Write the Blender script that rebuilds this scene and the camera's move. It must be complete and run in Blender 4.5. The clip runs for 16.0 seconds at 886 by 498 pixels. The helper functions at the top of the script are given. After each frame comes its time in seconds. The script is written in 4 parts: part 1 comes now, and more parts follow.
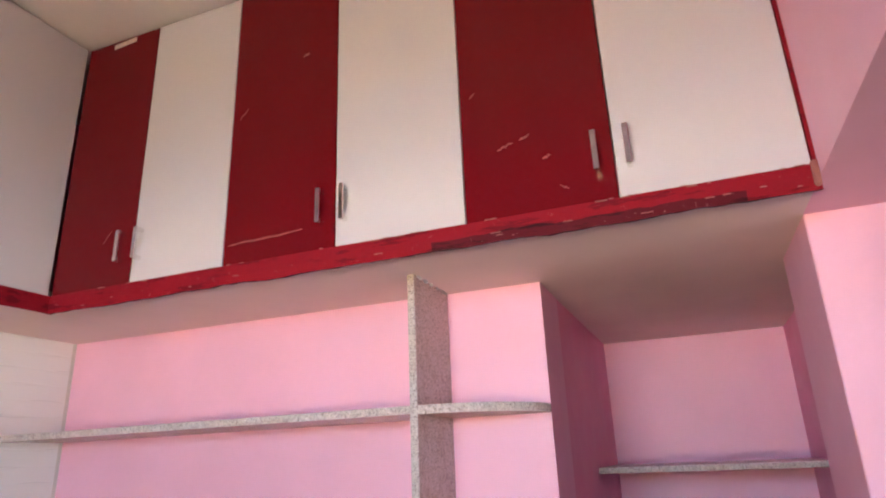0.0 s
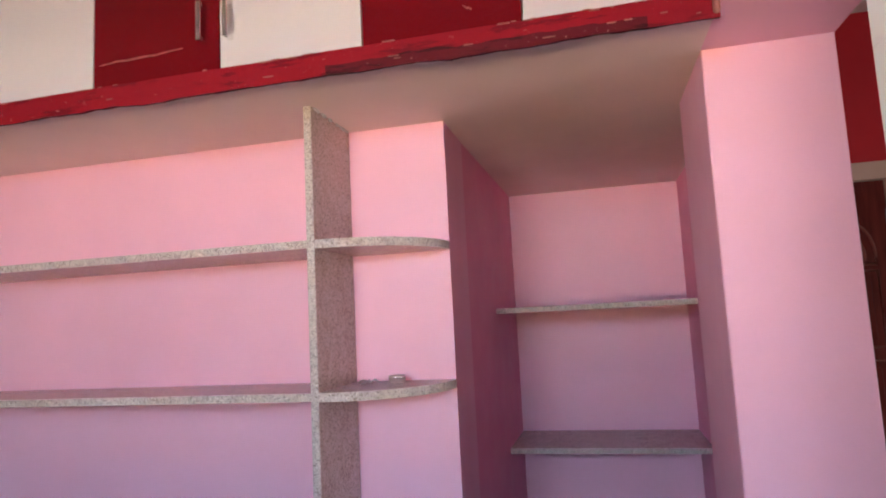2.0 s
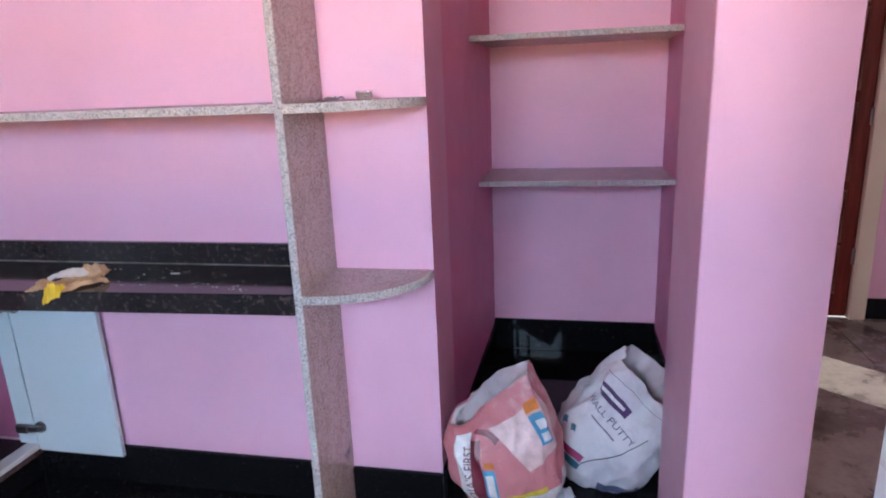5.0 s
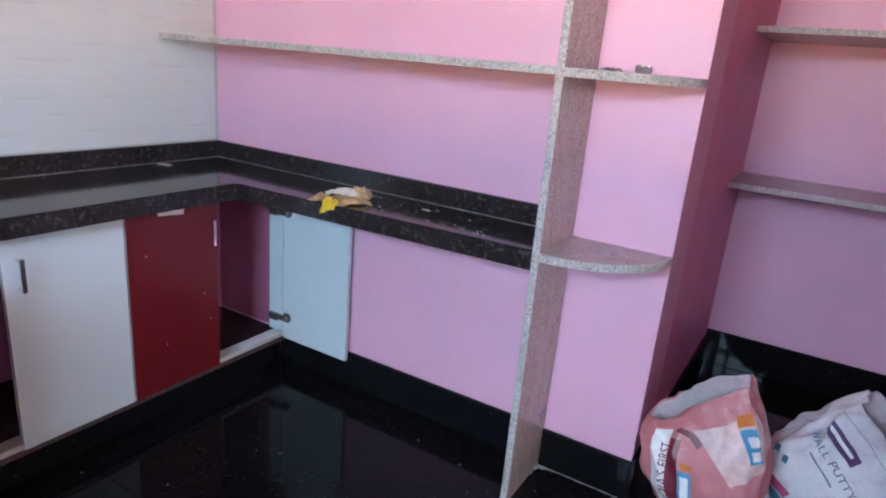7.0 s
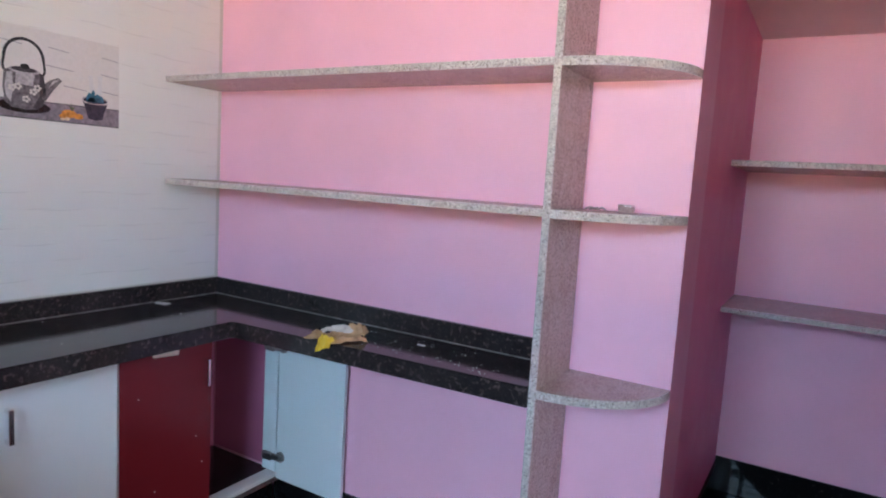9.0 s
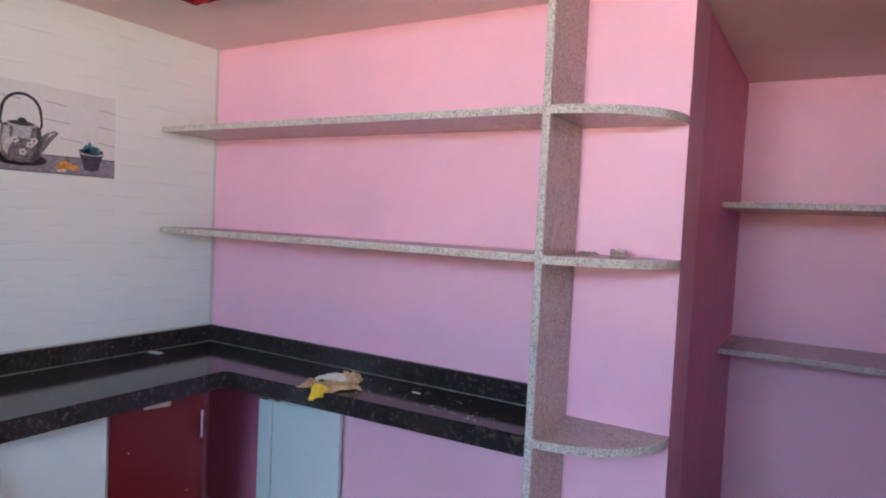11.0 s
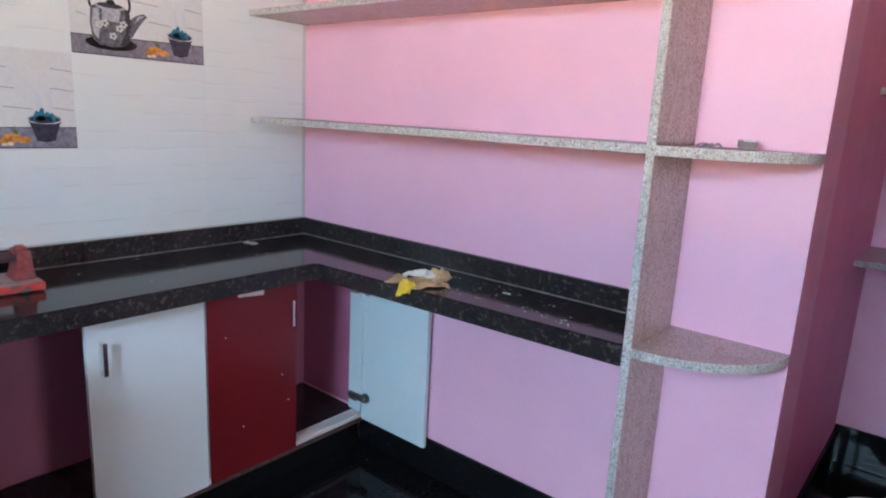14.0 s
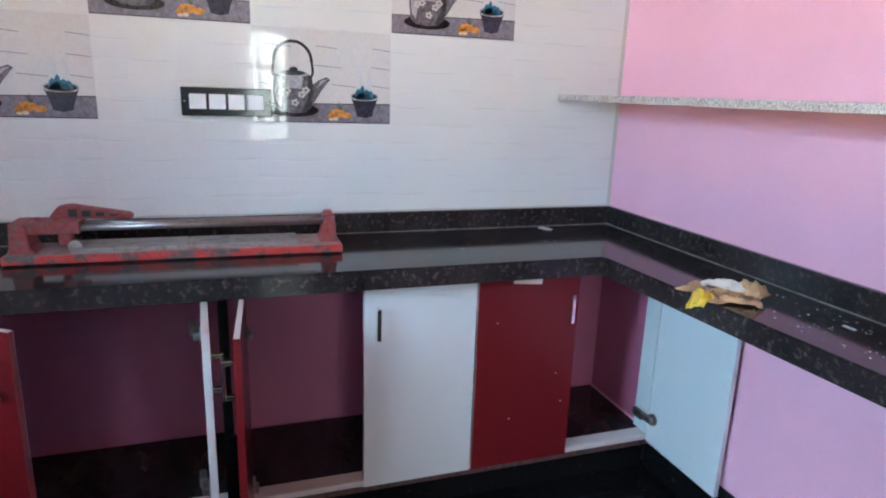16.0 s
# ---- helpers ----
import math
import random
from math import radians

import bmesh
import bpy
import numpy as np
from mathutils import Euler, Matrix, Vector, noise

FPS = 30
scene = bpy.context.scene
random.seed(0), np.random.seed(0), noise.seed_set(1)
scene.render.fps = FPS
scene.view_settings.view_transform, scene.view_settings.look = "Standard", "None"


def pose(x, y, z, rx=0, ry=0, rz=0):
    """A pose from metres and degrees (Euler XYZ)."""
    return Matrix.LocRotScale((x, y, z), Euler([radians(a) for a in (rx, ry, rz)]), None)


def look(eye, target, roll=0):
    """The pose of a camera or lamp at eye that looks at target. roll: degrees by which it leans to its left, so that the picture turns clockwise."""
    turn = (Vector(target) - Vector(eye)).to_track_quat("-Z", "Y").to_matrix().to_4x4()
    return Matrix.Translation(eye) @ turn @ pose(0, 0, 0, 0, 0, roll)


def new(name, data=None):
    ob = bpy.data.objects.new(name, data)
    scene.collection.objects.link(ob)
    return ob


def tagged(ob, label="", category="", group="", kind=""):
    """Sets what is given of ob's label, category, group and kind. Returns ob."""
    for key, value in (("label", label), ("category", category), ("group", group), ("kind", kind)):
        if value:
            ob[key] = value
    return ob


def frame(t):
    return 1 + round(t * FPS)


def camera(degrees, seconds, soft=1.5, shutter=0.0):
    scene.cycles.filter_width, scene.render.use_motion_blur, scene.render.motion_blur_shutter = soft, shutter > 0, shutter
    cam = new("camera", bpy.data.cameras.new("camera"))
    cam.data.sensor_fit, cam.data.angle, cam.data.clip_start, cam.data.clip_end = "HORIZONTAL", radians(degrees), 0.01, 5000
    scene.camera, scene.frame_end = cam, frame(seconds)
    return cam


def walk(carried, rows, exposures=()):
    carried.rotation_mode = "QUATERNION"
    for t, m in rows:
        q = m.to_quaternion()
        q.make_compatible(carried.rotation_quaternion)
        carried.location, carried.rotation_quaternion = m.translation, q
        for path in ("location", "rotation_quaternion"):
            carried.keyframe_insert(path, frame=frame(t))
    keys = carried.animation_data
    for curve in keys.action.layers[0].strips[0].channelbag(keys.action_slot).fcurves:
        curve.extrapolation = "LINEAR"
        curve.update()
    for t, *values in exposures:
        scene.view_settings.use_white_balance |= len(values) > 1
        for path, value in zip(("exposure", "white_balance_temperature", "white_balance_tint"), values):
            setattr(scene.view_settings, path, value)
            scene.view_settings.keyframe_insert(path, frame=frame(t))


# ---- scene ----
cam = camera(70.7, 16.0, 2.0)
PATH = [
    (0, (2.349, -1.87, 1.618), (1.682, -0.094, 2.253), -2.4),
    (0.5, (2.367, -1.845, 1.596), (1.776, -0.003, 2.101), -4.2),
    (1, (2.377, -1.837, 1.57), (1.861, 0.038, 2.036), -4.3),
    (1.5, (2.375, -1.83, 1.547), (1.904, 0.085, 1.879), -3.5),
    (2, (2.378, -1.806, 1.532), (1.913, 0.128, 1.75), -2.9),
    (2.5, (2.38, -1.795, 1.5), (1.945, 0.153, 1.627), -2.9),
    (3, (2.382, -1.799, 1.482), (1.993, 0.163, 1.489), -2.6),
    (5.3, (2.358, -1.757, 1.38), (1.949, 0.113, 0.801), -2.1),
    (5.5, (2.354, -1.764, 1.374), (1.895, 0.085, 0.764), -1.5),
    (6, (2.313, -1.809, 1.361), (1.674, -0.025, 0.726), 1.0),
    (6.5, (2.273, -1.834, 1.342), (1.45, -0.134, 0.686), 4.1),
    (7, (2.262, -1.87, 1.347), (1.307, -0.212, 0.765), 5.0),
    (7.5, (2.26, -1.88, 1.358), (1.239, -0.236, 0.852), 5.0),
    (8, (2.264, -1.868, 1.382), (1.254, -0.186, 0.996), 4.0),
    (8.5, (2.267, -1.867, 1.399), (1.254, -0.166, 1.116), 3.7),
    (9, (2.273, -1.874, 1.414), (1.262, -0.163, 1.194), 3.5),
    (9.5, (2.276, -1.877, 1.421), (1.261, -0.163, 1.244), 3.3),
    (10, (2.28, -1.877, 1.434), (1.255, -0.163, 1.313), 2.9),
    (10.2, (2.286, -1.874, 1.434), (1.26, -0.16, 1.338), 2.9),
    (12.5, (2.282, -1.859, 1.429), (1.285, -0.128, 1.329), 3.1),
    (13, (2.248, -1.845, 1.403), (1.278, -0.113, 1.169), 5.0),
    (13.5, (2.224, -1.794, 1.405), (1.06, -0.215, 1.013), 3.3),
    (14, (2.223, -1.739, 1.394), (0.987, -0.223, 0.978), 3.0),
    (14.5, (2.19, -1.715, 1.394), (0.824, -0.341, 0.898), 2.8),
    (15, (2.15, -1.652, 1.371), (0.608, -0.472, 0.889), 2.2),
    (15.5, (2.161, -1.555, 1.367), (0.436, -0.659, 0.889), 3.2),
    (16, (2.148, -1.443, 1.343), (0.312, -0.813, 0.857), 2.0),
]
EXPOSURES = [(0,.05,6150,5),(0.5,-.12,6900,6),(1.5,-.1,6800,6),(2,-.08,6600,5),(3,-.1,6300,3),(5.5,.43,6000,5),(7,.36,5950,-2),(8.5,.16,5850,-3),(9,.06,5800,-4),(10,.03,5750,-6),(12.5,-.16,6050,5),(13.5,.2,5800,-8),(15,.4,5750,-10),(16,.5,5700,-9)]
walk(cam, [(t, look(eye, target, roll)) for t, eye, target, roll in PATH], EXPOSURES)

# ---- world, sun, lights ----
world = bpy.data.worlds.new("world")
scene.world = world
world.use_nodes = True
wn = world.node_tree
sky = wn.nodes.new("ShaderNodeTexSky")
sky.sky_type, sky.sun_disc = "NISHITA", False
sky.sun_elevation, sky.sun_rotation = radians(48), radians(-60)
wn.links.new(sky.outputs[0], wn.nodes["Background"].inputs[0])
wn.nodes["Background"].inputs[1].default_value = 0.12

sun = new("sun", bpy.data.lights.new("sun", "SUN"))
sun.data.energy, sun.data.angle, sun.data.color = 3.5, radians(0.5), (1.0, 0.95, 0.87)
sun.matrix_basis = look((-6, 5, 9), (0, 0, 0))


def window_light(name, eye, target, w, h, watts, colour, spread=150):
    """Daylight that enters by an opening."""
    data = bpy.data.lights.new(name, "AREA")
    data.shape, data.size, data.size_y = "RECTANGLE", w, h
    data.energy, data.color, data.spread = watts, colour, radians(spread)
    ob = new(name, data)
    ob.matrix_basis = look(eye, target)
    return ob


# open sky above and sunlit ground below, as they stand outside the windows
SKYBLUE, GROUNDWARM = (0.57, 0.735, 0.97), (1.0, 0.705, 0.415)
window_light("south_sky_light", (2.3, -5.2, 2.95), (2.3, 0.0, 2.95), 4.2, 2.30, 2250, SKYBLUE, 170)
window_light("south_ground_light", (2.3, -5.2, 0.98), (2.3, 0.0, 0.98), 4.2, 0.70, 1150, GROUNDWARM, 170)
window_light("hall_window_light", (6.60, -1.35, 1.32), (2.9, -0.80, 1.3), 1.30, 1.4, 58, (1.0, 0.95, 0.92), 160)


# ---- materials ----
def material(name, colour=(0.5, 0.5, 0.5), rough=0.5, metal=0.0):
    m = bpy.data.materials.new(name)
    m.use_nodes = True
    b = m.node_tree.nodes["Principled BSDF"]
    b.inputs["Base Color"].default_value = (*colour, 1)
    b.inputs["Roughness"].default_value = rough
    b.inputs["Metallic"].default_value = metal
    return m, m.node_tree.nodes, m.node_tree.links, b


def coords(n, l, scale=(1, 1, 1), world_space=True):
    """Positions at real-world size: in the world, or in the object's own space."""
    mp = n.new("ShaderNodeMapping")
    mp.inputs["Scale"].default_value = scale
    src = n.new("ShaderNodeNewGeometry").outputs["Position"] if world_space else n.new("ShaderNodeTexCoord").outputs["Object"]
    l.new(src, mp.inputs[0])
    return mp.outputs[0]


def noise_tex(n, l, vec, scale, detail=4.0, rough=0.55):
    t = n.new("ShaderNodeTexNoise")
    t.inputs["Scale"].default_value, t.inputs["Detail"].default_value, t.inputs["Roughness"].default_value = scale, detail, rough
    l.new(vec, t.inputs["Vector"])
    return t.outputs["Fac"]


def ramp(n, l, fac, stops):
    r = n.new("ShaderNodeValToRGB")
    e = r.color_ramp.elements
    while len(e) < len(stops):
        e.new(0.5)
    for k, (p, c) in zip(e, stops):
        k.position, k.color = p, (*c, 1)
    l.new(fac, r.inputs[0])
    return r.outputs[0]


def mixed(n, l, fac, a, b, mode="MIX"):
    x = n.new("ShaderNodeMix")
    x.data_type, x.blend_type = "RGBA", mode
    if isinstance(fac, float):
        x.inputs[0].default_value = fac
    else:
        l.new(fac, x.inputs[0])
    for v, s in ((a, x.inputs[6]), (b, x.inputs[7])):
        if isinstance(v, tuple):
            s.default_value = (*v, 1)
        else:
            l.new(v, s)
    return x.outputs[2]


def span(n, l, fac, lo, hi, a=0.0, b=1.0):
    x = n.new("ShaderNodeMapRange")
    x.inputs[1].default_value, x.inputs[2].default_value = lo, hi
    x.inputs[3].default_value, x.inputs[4].default_value = a, b
    l.new(fac, x.inputs[0])
    return x.outputs[0]


def bumped(n, l, b, height, strength=0.2, distance=0.002):
    x = n.new("ShaderNodeBump")
    x.inputs["Strength"].default_value, x.inputs["Distance"].default_value = strength, distance
    l.new(height, x.inputs["Height"])
    l.new(x.outputs[0], b.inputs["Normal"])


def paint(name, colour, rough=0.55, spread=0.06, bump=0.25):
    """Roller-painted plaster: slow blotches, fine orange-peel relief."""
    m, n, l, b = material(name, colour, rough)
    v = coords(n, l)
    dark = tuple(c * (1 - spread) for c in colour)
    light = tuple(min(1, c * (1 + spread * 0.6)) for c in colour)
    c1 = ramp(n, l, noise_tex(n, l, v, 2.2, 5), [(0.32, dark), (0.68, light)])
    scuff = span(n, l, noise_tex(n, l, v, 34, 6, 0.7), 0.66, 0.78)
    mx = mixed(n, l, scuff, c1, tuple(c * 0.93 for c in colour))
    l.new(mx, b.inputs["Base Color"])
    l.new(span(n, l, noise_tex(n, l, v, 9), 0.3, 0.7, rough - 0.08, rough + 0.1), b.inputs["Roughness"])
    bumped(n, l, b, noise_tex(n, l, v, 160, 3), bump, 0.0015)
    return m


PINK = paint("pink_wall_paint", (0.86, 0.470, 0.625), 0.5)
# pink darkened to carry the shade inside the base cabinets
CABINET_SHADE_PINK = paint("pink_cabinet_shade", (0.52, 0.16, 0.29), 0.6, 0.12)
# wall pink deepened: the shade on the niche sides is put into the colour
NICHE_SHADE_PINK = paint("pink_niche_side_shade", (0.80, 0.30, 0.48), 0.5)
WHITE = paint("white_ceiling_paint", (0.80, 0.75, 0.72), 0.6)
LOFT_PAINT = paint("pinkish_white_loft_paint", (0.82, 0.665, 0.655), 0.6)
RED_WALL = paint("red_wall_paint", (0.62, 0.015, 0.03), 0.5)
CREAM = paint("cream_frame_paint", (0.75, 0.62, 0.5), 0.4)
PLASTER = paint("grey_plaster", (0.45, 0.43, 0.42), 0.8, 0.15)


def black_granite(name, rough=0.07, dust=0.5, fleck=0.0, gloss=0.6, film=0.0):
    m, n, l, b = material(name, (0.01, 0.01, 0.012), rough)
    v = coords(n, l)
    blot = span(n, l, noise_tex(n, l, v, 58, 6, 0.72), 0.56 + fleck, 0.64 + fleck)
    grain = span(n, l, noise_tex(n, l, v, 210, 4, 0.7), 0.50 + fleck, 0.66 + fleck)
    tint = mixed(n, l, noise_tex(n, l, v, 33, 2), (0.100, 0.058, 0.050), (0.070, 0.066, 0.072))
    base = mixed(n, l, blot, (0.0075, 0.0072, 0.0085), tint)
    base = mixed(n, l, grain, base, mixed(n, l, 0.35, base, (0.040, 0.034, 0.034)))
    big = span(n, l, noise_tex(n, l, v, 1.7, 6, 0.65), 0.55, 0.80)
    fine = span(n, l, noise_tex(n, l, v, 90, 3, 0.7), 0.45, 0.75)
    d = n.new("ShaderNodeMath"); d.operation = "MULTIPLY"
    l.new(big, d.inputs[0]); l.new(fine, d.inputs[1])
    dd = n.new("ShaderNodeMath"); dd.operation = "MULTIPLY"
    l.new(d.outputs[0], dd.inputs[0]); dd.inputs[1].default_value = dust
    wiped = span(n, l, noise_tex(n, l, coords(n, l, (1, 2.2, 1)), 2.6, 7, 0.72), 0.36, 0.72, 0.15 * film, film)
    dusty = mixed(n, l, wiped, base, (0.17, 0.125, 0.125))
    l.new(mixed(n, l, dd.outputs[0], dusty, (0.20, 0.17, 0.16)), b.inputs["Base Color"])
    l.new(span(n, l, noise_tex(n, l, v, 5, 6, 0.7), 0.45, 0.80, rough, rough * 1.6), b.inputs["Roughness"])
    b.inputs["Specular IOR Level"].default_value = gloss
    bumped(n, l, b, noise_tex(n, l, v, 3.0, 2), 0.001, 0.0001)
    return m


COUNTER = black_granite("black_granite_counter", 0.09, 0.45, -0.01, 0.40, 0.17)
FLOOR = black_granite("black_granite_floor", 0.03, 0.12, 0.045, 0.13)
SKIRT = black_granite("black_granite_skirting", 0.035, 0.08, 0.06, 0.15)


CABINET_STONE = black_granite("dusty_cabinet_stone", 0.14, 0.1, 0.07, 0.25, 0.2)


def shelf_granite(name, base, speck, light, rough=0.3):
    m, n, l, b = material(name, base, rough)
    v = coords(n, l)
    c1 = ramp(n, l, noise_tex(n, l, v, 185, 4, 0.75), [(0.38, speck), (0.47, base), (0.56, base), (0.66, light)])
    vein = span(n, l, noise_tex(n, l, coords(n, l, (1, 1, 0.5)), 7, 8, 0.7), 0.47, 0.53, 0, 1)
    band = ramp(n, l, vein, [(0.0, (1, 1, 1)), (0.5, (0.80, 0.76, 0.76)), (1.0, (1, 1, 1))])
    l.new(mixed(n, l, 0.8, c1, band, "MULTIPLY"), b.inputs["Base Color"])
    bumped(n, l, b, noise_tex(n, l, v, 200, 3), 0.12, 0.001)
    return m


STONE = shelf_granite("pink_grey_granite", (0.43, 0.325, 0.305), (0.22, 0.155, 0.145), (0.58, 0.48, 0.455), 0.25)
STONE_EDGE = shelf_granite("sawn_granite_edge", (0.50, 0.45, 0.43), (0.19, 0.16, 0.155), (0.74, 0.70, 0.68), 0.7)


def laminate(name, colour, rough, scratch, marks=0.5, gloss=0.5):
    """Plastic laminate with faint smears, rubbed spots and fine scratches."""
    m, n, l, b = material(name, colour, rough)
    v = coords(n, l)
    smear = span(n, l, noise_tex(n, l, coords(n, l, (1, 1, 0.45)), 4.5, 6, 0.65), 0.35, 0.95, 0, 0.30)
    c1 = mixed(n, l, smear, colour, scratch)
    b.inputs["Specular IOR Level"].default_value = gloss
    spots = span(n, l, noise_tex(n, l, coords(n, l, (1, 1, 2.6)), 26, 5, 0.8), 0.74, 0.80, 0, marks)
    l.new(mixed(n, l, spots, c1, tuple(min(1, 0.45 + c * 0.5) for c in colour)), b.inputs["Base Color"])
    l.new(span(n, l, noise_tex(n, l, v, 11, 5), 0.3, 0.75, rough, rough + 0.02), b.inputs["Roughness"])
    bumped(n, l, b, noise_tex(n, l, v, 300, 2), 0.05, 0.0006)
    return m


RED = laminate("red_gloss_laminate", (0.120, 0.0025, 0.007), 0.22, (0.128, 0.005, 0.010), 0.0, 0.20)
BASE_RED = laminate("red_satin_laminate", (0.142, 0.010, 0.014), 0.25, (0.152, 0.014, 0.018), 0.0, 0.4)
IVORY = laminate("ivory_laminate", (0.53, 0.51, 0.55), 0.3, (0.50, 0.475, 0.505), 0.05)
DOOR_WHITE = laminate("white_laminate", (0.68, 0.68, 0.71), 0.3, (0.61, 0.59, 0.62), 0.15)
BACK_WHITE = laminate("pale_blue_laminate_back", (0.66, 0.73, 0.77), 0.35, (0.60, 0.66, 0.70), 0.1)
EDGE_TAPE = laminate("pale_edge_tape", (0.66, 0.58, 0.58), 0.4, (0.5, 0.4, 0.4), 0.3)


def worn_red(name, face, deep, pale, lo):
    """Red paint on a rough plaster edge, chipped to dark and, in fine flecks, to dusty pale."""
    m, n, l, b = material(name, face, 0.7)
    b.inputs["Specular IOR Level"].default_value = 0.12
    v = coords(n, l, (1, 1, 1.6))
    chip = span(n, l, noise_tex(n, l, v, 55, 6, 0.78), lo, lo + 0.03)
    dark = span(n, l, noise_tex(n, l, coords(n, l, (0.5, 1, 3)), 12, 5, 0.65), 0.56, 0.62)
    c1 = mixed(n, l, dark, face, deep)
    l.new(mixed(n, l, chip, c1, pale), b.inputs["Base Color"])
    bumped(n, l, b, noise_tex(n, l, v, 30, 6, 0.7), 0.5, 0.004)
    return m


TRIM_RED = worn_red("chipped_red_trim_paint", (0.215, 0.006, 0.016), (0.13, 0.004, 0.012), (0.36, 0.16, 0.14), 0.645)
TRIM_DARK = worn_red("dark_trim_underside", (0.085, 0.006, 0.014), (0.030, 0.004, 0.008), (0.34, 0.20, 0.18), 0.64)


def tile_glaze():
    """White glazed wall tile with thin grey wavy printed lines."""
    m, n, l, b = material("white_wavy_tile_glaze", (0.79, 0.785, 0.775), 0.035)
    tc = n.new("ShaderNodeTexCoord")
    sp = n.new("ShaderNodeSeparateXYZ")
    l.new(tc.outputs["Object"], sp.inputs[0])
    rnd = n.new("ShaderNodeObjectInfo").outputs["Random"]

    def op(kind, a, c):
        x = n.new("ShaderNodeMath"); x.operation = kind
        for v, s in ((a, x.inputs[0]), (c, x.inputs[1])):
            if isinstance(v, (int, float)):
                s.default_value = v
            else:
                l.new(v, s)
        return x.outputs[0]

    row = op("FLOOR", op("DIVIDE", sp.outputs[2], 0.06), 0)
    wave = op("MULTIPLY", op("SINE", op("ADD", op("MULTIPLY", sp.outputs[1], 24.0), op("MULTIPLY", row, 2.1)), 0), 0.0035)
    z = op("ADD", sp.outputs[2], wave)
    f = op("ABSOLUTE", op("SUBTRACT", op("FRACT", op("DIVIDE", z, 0.06), 0), 0.5), 0)
    line = span(n, l, f, 0.470, 0.496)
    dash = span(n, l, op("SINE", op("ADD", op("MULTIPLY", sp.outputs[1], 15.0), op("MULTIPLY", row, 2.6)), 0), -0.1, 0.75)
    ink = op("MULTIPLY", line, dash)
    ink = op("MULTIPLY", ink, 0.34)
    tone = mixed(n, l, rnd, (0.70, 0.695, 0.69), (0.725, 0.72, 0.715))
    l.new(mixed(n, l, ink, tone, (0.30, 0.29, 0.30)), b.inputs["Base Color"])
    b.inputs["Specular IOR Level"].default_value = 0.30
    bumped(n, l, b, span(n, l, f, 0.40, 0.5, 1, 0), 0.25, 0.003)
    return m


TILE = tile_glaze()
GROUT = paint("tile_grout", (0.55, 0.53, 0.50), 0.8, 0.1)


def plain(name, colour, rough=0.5, metal=0.0, vary=0.12, scale=60):
    m, n, l, b = material(name, colour, rough, metal)
    v = coords(n, l, world_space=False)
    l.new(ramp(n, l, noise_tex(n, l, v, scale, 5), [(0.3, tuple(c * (1 - vary) for c in colour)), (0.7, tuple(min(1, c * (1 + vary)) for c in colour))]), b.inputs["Base Color"])
    return m


CHROME = plain("brushed_chrome", (0.84, 0.83, 0.82), 0.17, 1.0)
STEEL = plain("dull_hinge_steel", (0.30, 0.28, 0.28), 0.35, 1.0)
DARK = plain("dark_plastic", (0.025, 0.024, 0.026), 0.35)
SWITCH_WHITE = plain("white_switch_plastic", (0.78, 0.78, 0.78), 0.25, 0, 0.03)
GLASS_BLACK = plain("black_glass_plate", (0.012, 0.012, 0.013), 0.12)
TAPE = plain("pale_sticker_paper", (0.72, 0.55, 0.50), 0.6)
PRINT = {k: plain("print_" + k, c, 0.04, 0, v, 90) for k, c, v in (
    ("ledge", (0.215, 0.19, 0.225), 0.3), ("line", (0.03, 0.03, 0.035), 0.2), ("pot", (0.135, 0.125, 0.14), 0.5), ("sheen", (0.38, 0.36, 0.39), 0.3), ("dim", (0.06, 0.055, 0.065), 0.3), ("tray", (0.018, 0.013, 0.014), 0.2),
    ("flower", (0.55, 0.52, 0.50), 0.1), ("biscuit", (0.62, 0.27, 0.06), 0.35), ("nut", (0.70, 0.55, 0.38), 0.15), ("bowl", (0.040, 0.038, 0.060), 0.3),
    ("rim", (0.34, 0.34, 0.38), 0.15), ("blue", (0.055, 0.165, 0.26), 0.5), ("glass", (0.60, 0.60, 0.63), 0.06), ("leaf", (0.12, 0.14, 0.09), 0.3), ("shade", (0.64, 0.62, 0.62), 0.04))}


def chipped(name, colour, under, lo=0.55, hi=0.6, rough=0.5):
    m, n, l, b = material(name, colour, rough)
    v = coords(n, l, world_space=False)
    f = span(n, l, noise_tex(n, l, v, 17, 7, 0.7), lo, hi)
    g = span(n, l, noise_tex(n, l, v, 70, 5, 0.7), 0.35, 0.75, 0, 0.35)
    l.new(mixed(n, l, g, mixed(n, l, f, colour, under), (0.34, 0.25, 0.23)), b.inputs["Base Color"])
    bumped(n, l, b, noise_tex(n, l, v, 60, 5), 0.3, 0.002)
    return m


CUT_RED = chipped("dusty_red_enamel", (0.235, 0.020, 0.026), (0.14, 0.05, 0.05))
CUT_EDGE = chipped("worn_bright_red_enamel", (0.52, 0.02, 0.02), (0.10, 0.07, 0.07), 0.52, 0.56)
CUT_GREY = chipped("dusty_grey_metal", (0.30, 0.28, 0.27), (0.20, 0.17, 0.16), 0.5, 0.6, 0.65)
CUT_DUST = chipped("dusty_pinkish_metal", (0.34, 0.25, 0.24), (0.22, 0.14, 0.14), 0.5, 0.62, 0.7)


